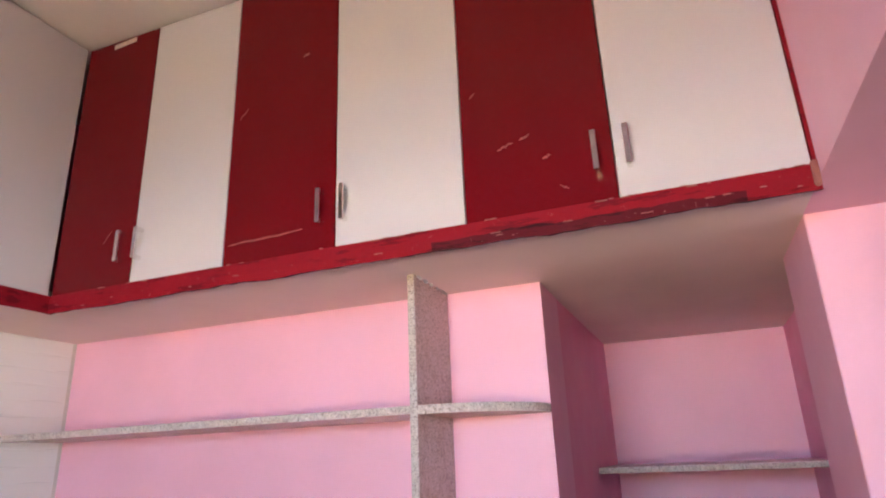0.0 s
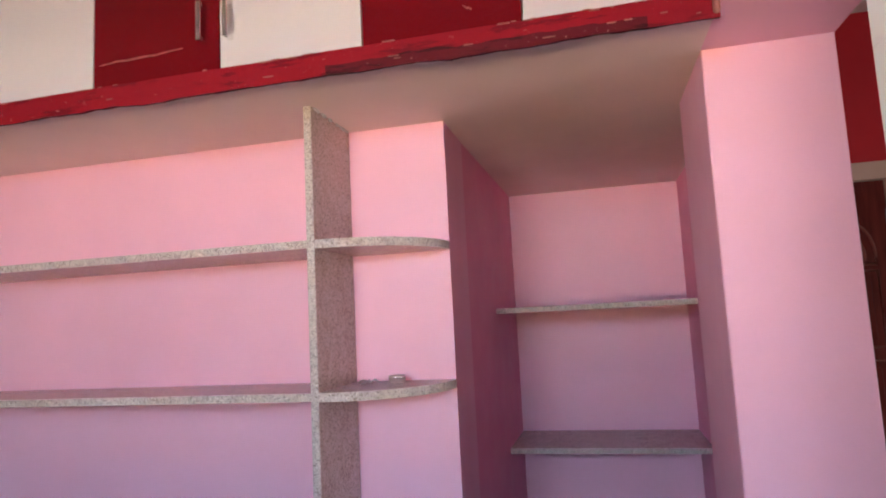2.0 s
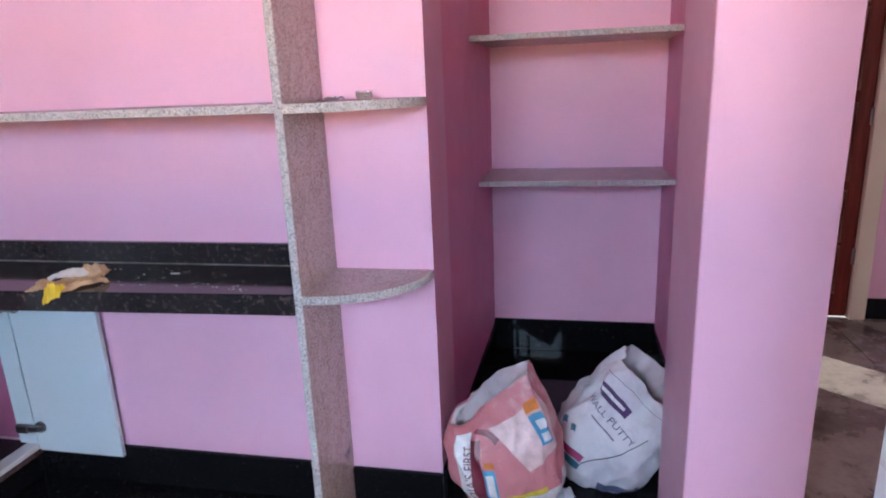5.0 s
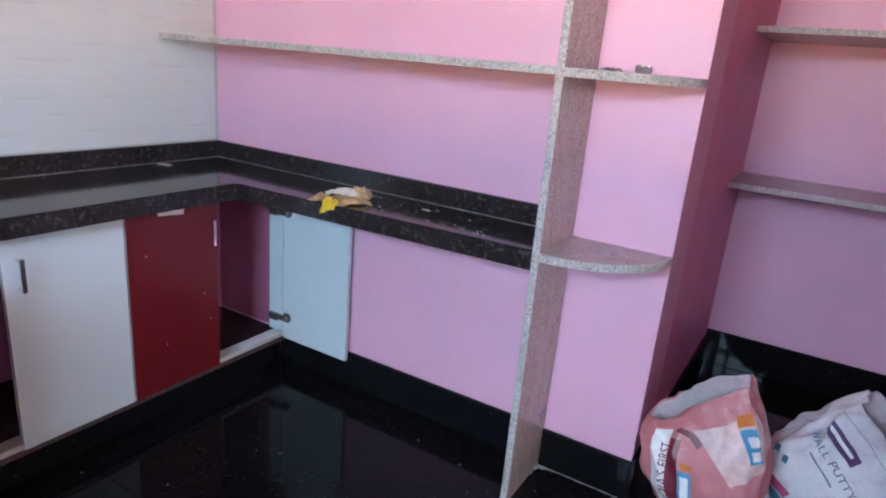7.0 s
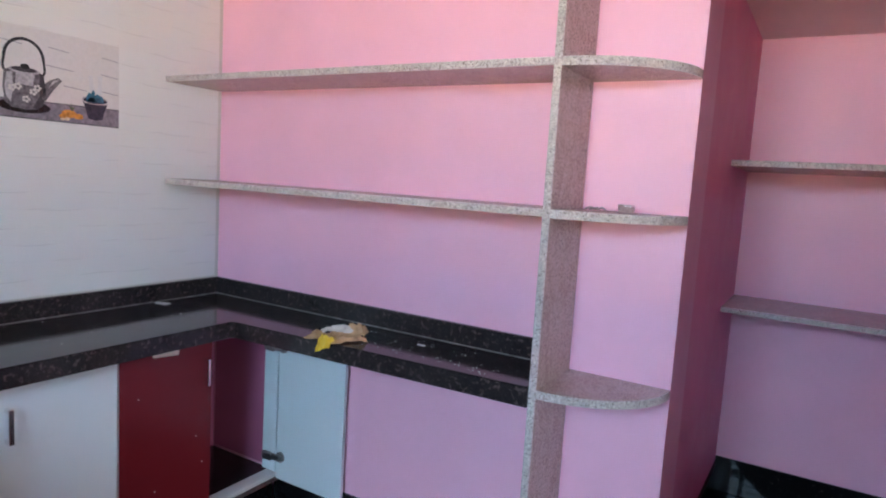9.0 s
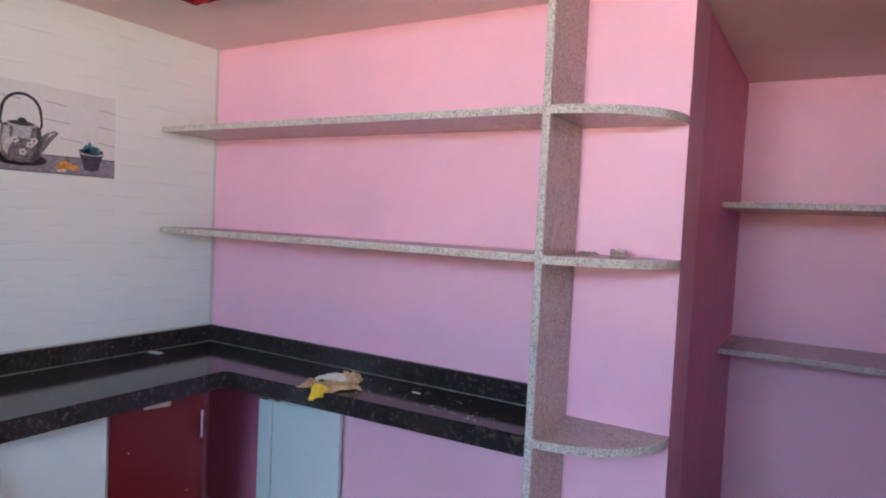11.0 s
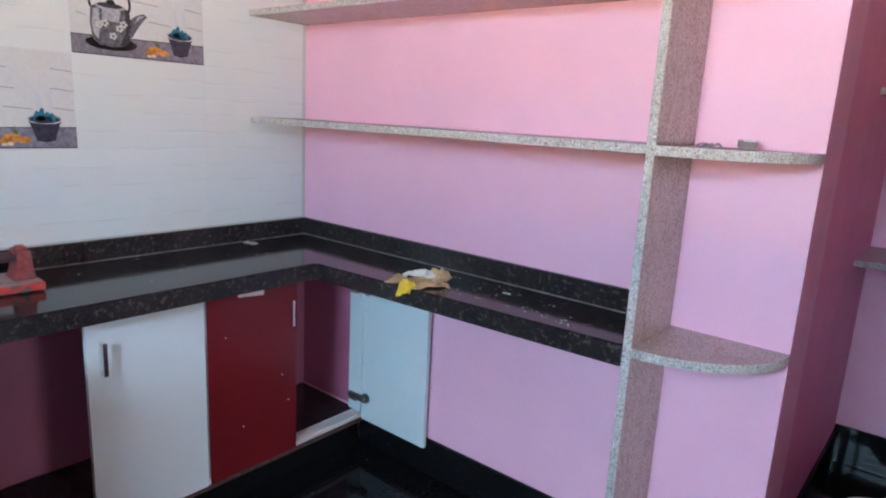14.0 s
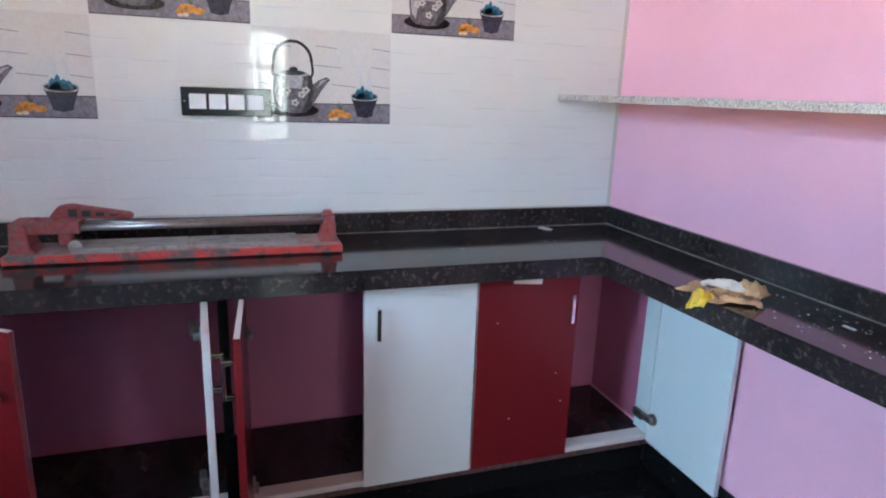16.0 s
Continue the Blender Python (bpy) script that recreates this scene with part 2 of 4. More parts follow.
def bag_plastic(name, colour, second, lo, hi):
    m, n, l, b = material(name, colour, 0.42)
    v = coords(n, l, world_space=False)
    big = span(n, l, noise_tex(n, l, v, 7, 4, 0.6), lo, hi)
    wv = n.new("ShaderNodeTexWave")
    wv.inputs["Scale"].default_value, wv.inputs["Distortion"].default_value = 110, 0.6
    l.new(v, wv.inputs["Vector"])
    l.new(mixed(n, l, big, colour, second), b.inputs["Base Color"])
    folds = n.new("ShaderNodeMath"); folds.operation = "ADD"
    l.new(noise_tex(n, l, v, 16, 5, 0.6), folds.inputs[0])
    weave = n.new("ShaderNodeMath"); weave.operation = "MULTIPLY"
    l.new(wv.outputs["Fac"], weave.inputs[0]); weave.inputs[1].default_value = 0.04
    l.new(weave.outputs[0], folds.inputs[1])
    bumped(n, l, b, folds.outputs[0], 0.6, 0.02)
    return m


BAG_PINK = bag_plastic("pink_woven_plastic", (0.60, 0.21, 0.235), (0.70, 0.47, 0.48), 0.52, 0.64)
BAG_WHITE = bag_plastic("white_woven_plastic", (0.74, 0.70, 0.72), (0.62, 0.57, 0.62), 0.45, 0.6)
BAG_IN = bag_plastic("pale_bag_lining", (0.66, 0.56, 0.58), (0.60, 0.44, 0.47), 0.4, 0.65)
INK = {k: plain("ink_" + k, c, 0.4, 0, 0.15, 40) for k, c in (("maroon", (0.16, 0.018, 0.035)), ("white", (0.78, 0.74, 0.74)), ("blue", (0.10, 0.34, 0.56)), ("yellow", (0.70, 0.52, 0.05)),
    ("orange", (0.66, 0.20, 0.04)), ("purple", (0.075, 0.03, 0.12)), ("grey", (0.20, 0.18, 0.24)), ("black", (0.02, 0.02, 0.025)), ("magenta", (0.42, 0.04, 0.16)), ("teal", (0.05, 0.18, 0.27)), ("rose", (0.52, 0.17, 0.19)), ("slate", (0.10, 0.10, 0.17)), ("pale", (0.70, 0.48, 0.47)))}
PACK_TAN = plain("crumpled_tan_film", (0.50, 0.31, 0.17), 0.25, 0, 0.35, 22)
PACK_WHITE = plain("crumpled_white_film", (0.60, 0.53, 0.48), 0.22, 0, 0.2, 22)
PACK_YELLOW = plain("yellow_film", (0.72, 0.47, 0.02), 0.3, 0, 0.12, 22)


def brown_wood():
    m, n, l, b = material("brown_varnished_wood", (0.13, 0.03, 0.02), 0.42)
    b.inputs["Specular IOR Level"].default_value = 0.2
    f = noise_tex(n, l, coords(n, l, (14, 14, 1.2)), 3.5, 6, 0.6)
    l.new(ramp(n, l, f, [(0.3, (0.090, 0.012, 0.009)), (0.7, (0.185, 0.028, 0.020))]), b.inputs["Base Color"])
    return m


def hall_marble():
    m, n, l, b = material("dusty_brown_marble", (0.2, 0.17, 0.15), 0.25)
    v = coords(n, l)
    f = noise_tex(n, l, v, 3.2, 9, 0.72)
    c1 = ramp(n, l, f, [(0.30, (0.07, 0.055, 0.05)), (0.46, (0.20, 0.165, 0.15)), (0.58, (0.33, 0.28, 0.25)), (0.75, (0.16, 0.13, 0.12))])
    l.new(mixed(n, l, span(n, l, noise_tex(n, l, v, 40, 5, 0.8), 0.6, 0.72, 0, 0.5), c1, (0.5, 0.46, 0.43)), b.inputs["Base Color"])
    l.new(span(n, l, f, 0.3, 0.7, 0.15, 0.45), b.inputs["Roughness"])
    return m


WOOD, MARBLE = brown_wood(), hall_marble()
WOOD_EDGE = plain("worn_brown_moulding", (0.26, 0.070, 0.050), 0.4, 0, 0.25, 20)
EARTH = paint("dry_earth", (0.34, 0.25, 0.17), 0.9, 0.2)


# ---- mesh helpers ----
def block(bm, x0, x1, y0, y1, z0, z1, bevel=0.0, mi=0, seg=1):
    """An axis-aligned box, its edges eased."""
    res = bmesh.ops.create_cube(bm, size=1.0)
    vs = res["verts"]
    for v in vs:
        v.co = Vector(((x0 + x1) / 2 + v.co.x * (x1 - x0), (y0 + y1) / 2 + v.co.y * (y1 - y0), (z0 + z1) / 2 + v.co.z * (z1 - z0)))
    fs = {f for v in vs for f in v.link_faces}
    for f in fs:
        f.material_index = mi
    if bevel:
        es = list({e for v in vs for e in v.link_edges})
        r = bmesh.ops.bevel(bm, geom=es, offset=bevel, segments=seg, profile=0.6, affect="EDGES")
        for f in r["faces"]:
            f.material_index = mi
    return bm


def slab(*a, bevel=0.0, seg=1):
    return block(bmesh.new(), *a, bevel=bevel, seg=seg)


def prism(bm, pts, z0, z1, axis="z", mi=0):
    """A flat outline drawn out between two levels along an axis."""
    def put(p, h):
        return {"z": (p[0], p[1], h), "x": (h, p[0], p[1]), "y": (p[0], h, p[1])}[axis]
    lo = [bm.verts.new(put(p, z0)) for p in pts]
    hi = [bm.verts.new(put(p, z1)) for p in pts]
    fs = [bm.faces.new(lo[::-1]), bm.faces.new(hi)]
    k = len(pts)
    fs += [bm.faces.new((lo[i], lo[(i + 1) % k], hi[(i + 1) % k], hi[i])) for i in range(k)]
    for f in fs:
        f.material_index = mi
    bmesh.ops.recalc_face_normals(bm, faces=fs)
    return bm


def rod(bm, a, b, r, sides=12, mi=0, r2=None):
    """A round bar from a to b."""
    a, b = Vector(a), Vector(b)
    res = bmesh.ops.create_cone(bm, cap_ends=True, segments=sides, radius1=r, radius2=r if r2 is None else r2, depth=(b - a).length)
    turn = (b - a).to_track_quat("Z", "Y").to_matrix().to_4x4()
    bmesh.ops.transform(bm, matrix=Matrix.Translation((a + b) / 2) @ turn, verts=res["verts"])
    for f in {f for v in res["verts"] for f in v.link_faces}:
        f.material_index = mi
        f.smooth = len(f.verts) == 4
    return bm


def tube(bm, pts, r, sides=8, mi=0):
    """A bent bar through points."""
    rings = []
    for i, p in enumerate(pts):
        p = Vector(p)
        d = (Vector(pts[min(i + 1, len(pts) - 1)]) - Vector(pts[max(i - 1, 0)])).normalized()
        q = d.to_track_quat("Z", "Y")
        rings.append([bm.verts.new(p + q @ Vector((r * math.cos(2 * math.pi * k / sides), r * math.sin(2 * math.pi * k / sides), 0))) for k in range(sides)])
    for a, b in zip(rings, rings[1:]):
        for k in range(sides):
            f = bm.faces.new((a[k], a[(k + 1) % sides], b[(k + 1) % sides], b[k]))
            f.smooth, f.material_index = True, mi
    for f in (bm.faces.new(rings[0][::-1]), bm.faces.new(rings[-1])):
        f.material_index = mi
    return bm


def lathe(bm, profile, centre=(0, 0, 0), sides=32, mi=0):
    """A turned shape from (radius, height) pairs."""
    c = Vector(centre)
    rings = [[bm.verts.new(c + Vector((r * math.cos(2 * math.pi * k / sides), r * math.sin(2 * math.pi * k / sides), h))) for k in range(sides)] for r, h in profile]
    for a, b in zip(rings, rings[1:]):
        for k in range(sides):
            f = bm.faces.new((a[k], a[(k + 1) % sides], b[(k + 1) % sides], b[k]))
            f.smooth, f.material_index = True, mi
    for f in (bm.faces.new(rings[0][::-1]), bm.faces.new(rings[-1])):
        f.material_index = mi
    return bm


def stands(ob):
    m = Matrix.Identity(4)
    while ob:
        m = ob.matrix_basis @ m
        ob = ob.parent
    return m


def part(name, bm, mats, parent=None, label="", own=False):
    """One mesh object under a thing or a part. The mesh is drawn in the world, or with own in the parent's space."""
    me = bpy.data.meshes.new(name)
    if parent is not None and not own:
        bmesh.ops.transform(bm, matrix=stands(parent).inverted(), verts=bm.verts[:])
    bm.to_mesh(me)
    bm.free()
    for m in mats if isinstance(mats, (list, tuple)) else [mats]:
        me.materials.append(m)
    ob = new(name, me)
    if parent is not None:
        ob.parent = parent
    if label:
        ob["label"] = label
    return ob


def thing(name, m, label, category, group="", kind=""):
    """A thing that is made of parts: an empty at its base."""
    ob = new(name)
    ob.empty_display_size = 0.05
    ob.matrix_basis = m
    return tagged(ob, label, category, group, kind)


def structure(name, bm, mats, label, category):
    return tagged(part(name, bm, mats), label, category, "", "structure")


# ---- plan ----
CEIL, LOFT, TOP = 3.088, 2.128, 0.852          # ceiling, underside of loft, worktop
EAST, EAST_OUT = 2.66, 2.945                   # kitchen's east wall, its two faces
COL, NICHE_E, NICHE_N = 1.964, 2.792, 1.335     # column edge, niche walls
SOUTH, HALL_E, HALL_N = -3.2, 6.4, 1.95
JAMB_X, JAMB_Y = 2.586, -1.305               # tiled wall end at the doorway
NICHE_W = COL + 0.018                          # far end of the niche side wall
PANEL, PANEL_T, SHELF_Y = 1.634, 0.022, -0.268

# ---- large structure ----
structure("ground", slab(-60, 60, -60, 60, -0.40, -0.25), EARTH, "dry bare earth around the building", "ground")
wall_west = structure("wall_west", slab(-0.15, -0.006, SOUTH - 0.15, 0.15, -0.2, CEIL), [CABINET_SHADE_PINK], "pink wall faced with white wavy tiles, cabinet shade painted in", "wall")
bm = slab(-0.006, COL, 0, 0.15, -0.2, CEIL)
block(bm, COL - 0.14, COL, 0.15, 0.26, -0.2, CEIL)
structure("wall_north", bm, PINK, "pink painted plaster wall behind granite shelves", "wall")
# painted niche shade starts at y 0.26, behind the brighter strip
structure("wall_niche_west", prism(bmesh.new(), [(COL - 0.14, 0.26), (COL, 0.26), (NICHE_W, NICHE_N), (NICHE_W, NICHE_N + 0.15), (COL - 0.14, NICHE_N + 0.15)], -0.2, CEIL), NICHE_SHADE_PINK, "pink side of the deep niche, its shade painted in", "wall")
structure("wall_niche_north", slab(NICHE_W, NICHE_E, NICHE_N, NICHE_N + 0.15, -0.2, CEIL), PINK, "pink painted back of the deep niche", "wall")
structure("wall_niche_east", slab(NICHE_E, EAST_OUT, 0.115, NICHE_N + 0.15, -0.2, CEIL), NICHE_SHADE_PINK, "pink side of the deep niche, its shade painted in", "wall")
structure("wall_pillar", slab(EAST, EAST_OUT, -0.278, 0.115, -0.2, CEIL, bevel=0.003), PINK, "pink painted wall end beside the doorway", "pillar")
structure("wall_above_door", slab(EAST, EAST_OUT, SOUTH, -0.278, LOFT, CEIL), PINK, "pink painted beam over the open doorway", "beam")
wall_east = structure("wall_east", slab(JAMB_X + 0.006, EAST_OUT, SOUTH, JAMB_Y, -0.2, LOFT), PLASTER, "wall with white wavy tiles beside the doorway", "wall")


def wall_with_hole(name, axis, at0, at1, a0, a1, h0, h1, z0, z1, mat, label):
    bm = bmesh.new()
    for p in ((a0, h0, -0.2, CEIL), (h1, a1, -0.2, CEIL), (h0, h1, -0.2, z0), (h0, h1, z1, CEIL)):
        if axis == "y":
            block(bm, p[0], p[1], at0, at1, p[2], p[3])
        else:
            block(bm, at0, at1, p[0], p[1], p[2], p[3])
    return structure(name, bm, mat, label, "wall")


# opening widened west, out of view, so more daylight reaches the pillar
wall_with_hole("wall_south", "y", SOUTH - 0.15, SOUTH, -0.15, EAST_OUT, 1.30, 2.32, 1.18, 2.26, PINK, "pink painted wall with a louvred window")
bm = bmesh.new()
for y0, y1, z0, z1 in ((SOUTH - 0.15, -2.05, -0.2, CEIL), (-2.05, -0.65, -0.2, 0.58), (-2.05, -0.65, 2.10, CEIL), (-0.65, 0.06, -0.2, CEIL),
                       (0.06, 0.26, -0.2, 1.68), (0.06, 0.26, 2.05, CEIL), (0.26, HALL_N + 0.15, -0.2, CEIL)):
    block(bm, HALL_E, HALL_E + 0.15, y0, y1, z0, z1)
structure("wall_hall_east", bm, WHITE, "white painted hall wall with two windows", "wall")
structure("wall_hall_south", slab(EAST_OUT, HALL_E, SOUTH - 0.15, SOUTH, -0.2, CEIL), WHITE, "white painted hall wall", "wall")
bm = slab(EAST_OUT, 3.05, HALL_N, HALL_N + 0.15, -0.2, CEIL)
block(bm, 4.0, HALL_E, HALL_N, HALL_N + 0.15, -0.2, CEIL)
structure("wall_hall_north", bm, PINK, "pink painted hall wall round a brown door", "wall")
structure("wall_over_hall_door", slab(3.05, 4.0, HALL_N, HALL_N + 0.15, 2.245, CEIL), RED_WALL, "red painted wall above the brown door", "wall")
structure("sunshade", slab(1.05, 2.8, SOUTH - 0.60, SOUTH - 0.15, 2.50, 2.58, bevel=0.004), PLASTER, "grey concrete sunshade over the kitchen window", "sunshade")
structure("ceiling", slab(-0.15, HALL_E + 0.15, SOUTH - 0.15, HALL_N + 0.15, CEIL, CEIL + 0.15), WHITE, "white painted ceiling", "ceiling")

# loft: one slab along the back, the niche and the tiled wall
bm = slab(0, EAST, -0.498, 0, LOFT, LOFT + 0.05)
block(bm, 0, 0.478, SOUTH, -0.498, LOFT, LOFT + 0.05)
block(bm, COL, EAST, 0, 0.115, LOFT, LOFT + 0.05)
block(bm, COL, NICHE_E, 0.115, NICHE_N, LOFT, LOFT + 0.05)
structure("loft_slab", bm, LOFT_PAINT, "pinkish white painted underside of the storage loft", "loft")

# chipped red edge of the loft, a little uneven
def wavy_strip(x0, x1, y0, y1, along, dark_from=0.60):
    bm = bmesh.new()
    n = 140
    rows = []
    for i in range(n + 1):
        f = i / n
        lo = LOFT - 0.030 + 0.007 * noise.noise((f * 14, 3.1, 0)) + 0.003 * noise.noise((f * 60, 1, 0))
        out = 0.004 * noise.noise((f * 22, 7.7, 0))
        mid = LOFT - 0.006 + 0.006 * noise.noise((f * 25, 9.4, 0)) + 0.004 * noise.noise((f * 90, 2.4, 0))
        if along == "x":
            x = x0 + (x1 - x0) * f
            q = [(x, y0 + 0.004 + out, lo), (x, y0 + out, mid), (x, y0 + out * 0.4, LOFT + 0.027), (x, y1, LOFT + 0.027), (x, y1, lo + 0.004)]
        else:
            y = y0 + (y1 - y0) * f
            q = [(x1 - 0.004 - out, y, lo), (x1 - out, y, mid), (x1 - out * 0.4, y, LOFT + 0.027), (x0, y, LOFT + 0.027), (x0, y, lo + 0.004)]
        rows.append([bm.verts.new(p) for p in q])
    for a, b in zip(rows, rows[1:]):
        for k in range(5):
            # darker red on the underside and on part of the lower front
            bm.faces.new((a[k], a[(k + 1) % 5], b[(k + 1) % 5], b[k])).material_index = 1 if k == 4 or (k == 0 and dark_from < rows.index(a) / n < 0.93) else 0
    bm.faces.new(rows[0][::-1]); bm.faces.new(rows[-1])
    bmesh.ops.recalc_face_normals(bm, faces=bm.faces[:])
    return bm


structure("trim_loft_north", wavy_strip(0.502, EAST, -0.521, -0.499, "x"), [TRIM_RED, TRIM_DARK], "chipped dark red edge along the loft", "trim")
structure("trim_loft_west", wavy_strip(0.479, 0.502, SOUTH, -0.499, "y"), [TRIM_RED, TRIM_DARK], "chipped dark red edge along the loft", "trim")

# skirting
FX_PLINTH = 0.4015
def skirting(name, *a):
    structure(name, slab(*a, bevel=0.002), SKIRT, "polished black granite skirting", "baseboard")


skirting("baseboard_north", FX_PLINTH, PANEL, -0.016, 0, 0, 0.150)
skirting("baseboard_column", PANEL + PANEL_T, COL, -0.016, 0, 0, 0.142)
structure("baseboard_niche_west", prism(bmesh.new(), [(COL, 0.0), (COL + 0.012, 0.0), (COL + 0.012, 0.26), (NICHE_W + 0.012, NICHE_N - 0.014), (NICHE_W, NICHE_N - 0.014), (COL, 0.26)], 0, 0.150), SKIRT, "polished black granite skirting", "baseboard")
skirting("baseboard_niche_north", NICHE_W, NICHE_E, NICHE_N - 0.014, NICHE_N, 0, 0.170)
skirting("baseboard_niche_east", NICHE_E - 0.012, NICHE_E, 0.116, NICHE_N - 0.014, 0, 0.150)
skirting("baseboard_hall", 4.0, HALL_E, HALL_N - 0.012, HALL_N, 0, 0.12)

# cement left along the foot of the column and under the loft doors
CEMENT = paint("dusty_grey_cement", (0.30, 0.27, 0.26), 0.9, 0.3)
PINK_CEMENT = paint("pinkish_dried_cement", (0.34, 0.13, 0.12), 0.9, 0.4)
cement = random.Random(23)
bm = bmesh.new()
x = PANEL + PANEL_T
while x < COL - 0.02:
    w = cement.uniform(0.012, 0.03)
    d = cement.uniform(0.002, 0.006) + 0.016 * max(0.0, 1 - (x - PANEL) / 0.08)
    block(bm, x, min(COL, x + w), -0.0165 - d, -0.0165, 0, cement.uniform(0.002, 0.004), 0.0008)
    x += w
tagged(part("cement_line", bm, CEMENT), "rough grey cement line along the skirting foot", "cement", "", "stuff")
bm = bmesh.new()
for k in range(40):
    x = cement.uniform(0.53, 2.60) if k < 30 else cement.uniform(2.25, 2.65)
    w, h = cement.uniform(0.004, 0.030), cement.uniform(0.0008, 0.0024)
    z = LOFT + 0.0255 + cement.uniform(-0.003, 0.001) if k % 3 else LOFT - cement.uniform(0.004, 0.026)
    block(bm, x, x + w, -0.5245, -0.519, z, z + h, 0.0005)
block(bm, 2.646, 2.6595, -0.529, -0.514, LOFT - 0.022, LOFT + 0.034, 0.004)
tagged(part("cement_smears", bm, PINK_CEMENT), "dried pinkish cement smears on the red loft edge", "cement", "", "stuff")

# ---- worktop and splashback ----
bm = bmesh.new()
CT_E, CT_N = 0.488, -0.330
prism(bm, [(0, 0), (0, SOUTH), (CT_E, SOUTH), (CT_E, CT_N - 0.012), (CT_E + 0.012, CT_N), (PANEL, -0.282), (PANEL, 0)], TOP - 0.02, TOP)
bmesh.ops.bevel(bm, geom=[e for e in bm.edges if all(v.co.z > TOP - 0.001 for v in e.verts)], offset=0.004, segments=2, affect="EDGES")
wt = thing("worktop", pose(0, 0, TOP), "L-shaped polished black granite kitchen worktop, dusty", "worktop")
part("top_slab", bm, COUNTER, wt)
bm = bmesh.new()
prism(bm, [(CT_E - 0.03, SOUTH), (CT_E - 0.001, SOUTH), (CT_E - 0.001, CT_N - 0.012), (CT_E + 0.011, CT_N + 0.001), (PANEL, -0.281), (PANEL, -0.25), (CT_E - 0.03, CT_N + 0.03)], TOP - 0.060, TOP - 0.02)
part("front_edge", bm, COUNTER, wt, "thick black granite front edge")
sp = thing("splashback", pose(0, 0, TOP), "low polished black granite splashback behind worktop", "splashback")
part("side_strip", slab(0, 0.018, SOUTH, -0.0, TOP, TOP + 0.071, bevel=0.002), COUNTER, sp)
part("back_strip", slab(0.018, PANEL, -0.018, 0, TOP, TOP + 0.071, bevel=0.002), COUNTER, sp)
GROUT_W = plain("white_cement_joint", (0.50, 0.48, 0.48), 0.8)
JOINT = plain("grey_cement_joint", (0.26, 0.25, 0.25), 0.8, 0, 0.5, 30)
JOINT_DIM = plain("thin_cement_joint", (0.17, 0.155, 0.15), 0.8, 0, 0.5, 25)
part("side_joint", slab(0.018, 0.0215, SOUTH, -0.0215, TOP, TOP + 0.0025), JOINT_DIM, sp, "thin cement joint")
part("back_joint", slab(0.018, PANEL, -0.0215, -0.018, TOP, TOP + 0.0025), JOINT_DIM, sp, "thin cement joint")


# ---- granite shelves ----
def two_tone(bm, axis_test):
    for f in bm.faces:
        f.material_index = 1 if axis_test(f) else 0
    return bm


def stone_shelf(name, label, group, x0, x1, y0, y1, z0, z1, edge_z=True):
    """A granite slab whose sawn front edge is paler and rougher than its polished faces."""
    t = thing(name, pose((x0 + x1) / 2, y1, z0), label, "shelf" if edge_z else "shelf panel", group)
    part("slab", slab(x0, x1, y0 + 0.004, y1, z0, z1, bevel=0.001), STONE, t)
    part("front_edge", slab(x0, x1, y0, y0 + 0.0042, z0, z1, bevel=0.0012), STONE_EDGE, t, "pale rough sawn granite edge")
    return t


def long_shelf(z):
    stone_shelf("wall_shelf", "long pinkish-grey granite wall shelf, empty", "granite shelves", 0, PANEL, SHELF_Y - 0.004, 0, z - 0.012, z + 0.010)


def quarter_shelf(z, rx=0.308, ry=0.270):
    bm = bmesh.new()
    x0 = PANEL + PANEL_T
    pts = [(x0, 0)] + [(x0 + rx * math.sin(a), -ry * math.cos(a)) for a in [math.pi / 2 * k / 20 for k in range(21)]]
    pts[1] = (x0, -ry)
    prism(bm, pts, z - 0.014, z + 0.010)
    bm.normal_update()
    two_tone(bm, lambda f: abs(f.normal.z) < 0.5)
    tagged(part("quarter_shelf", bm, [STONE, STONE_EDGE]), "quarter-round pinkish-grey granite corner shelf", "shelf", "quarter-round shelves")


for z in (1.747, 1.342):
    long_shelf(z)
    quarter_shelf(z)
quarter_shelf(0.834)
stone_shelf("shelf_panel", "tall upright pinkish-grey granite panel between shelves", "", PANEL, PANEL + PANEL_T, SHELF_Y - 0.006, 0, 0, LOFT, False)
for z, y in ((1.546, 0.765), (0.950, 0.925)):
    stone_shelf("niche_shelf", "granite shelf spanning the deep pink niche", "niche shelves", COL, NICHE_E, y, NICHE_N, z - 0.011, z + 0.011)


# ---- doors with bar handles ----
def bar_handle(parent, length=0.10):
    """Square-cut metal pull on two feet, in the door's own space, standing out along -y."""
    bm = block(bmesh.new(), -0.0065, 0.0065, -0.030, -0.022, -length / 2, length / 2, 0.0012)
    for s in (-1, 1):
        block(bm, -0.006, 0.006, -0.0225, 0.0, s * length / 2 - 0.006 - (0.006 if s > 0 else -0.006), s * length / 2 + 0.006 - (0.006 if s > 0 else -0.006), 0.001)
    return bm


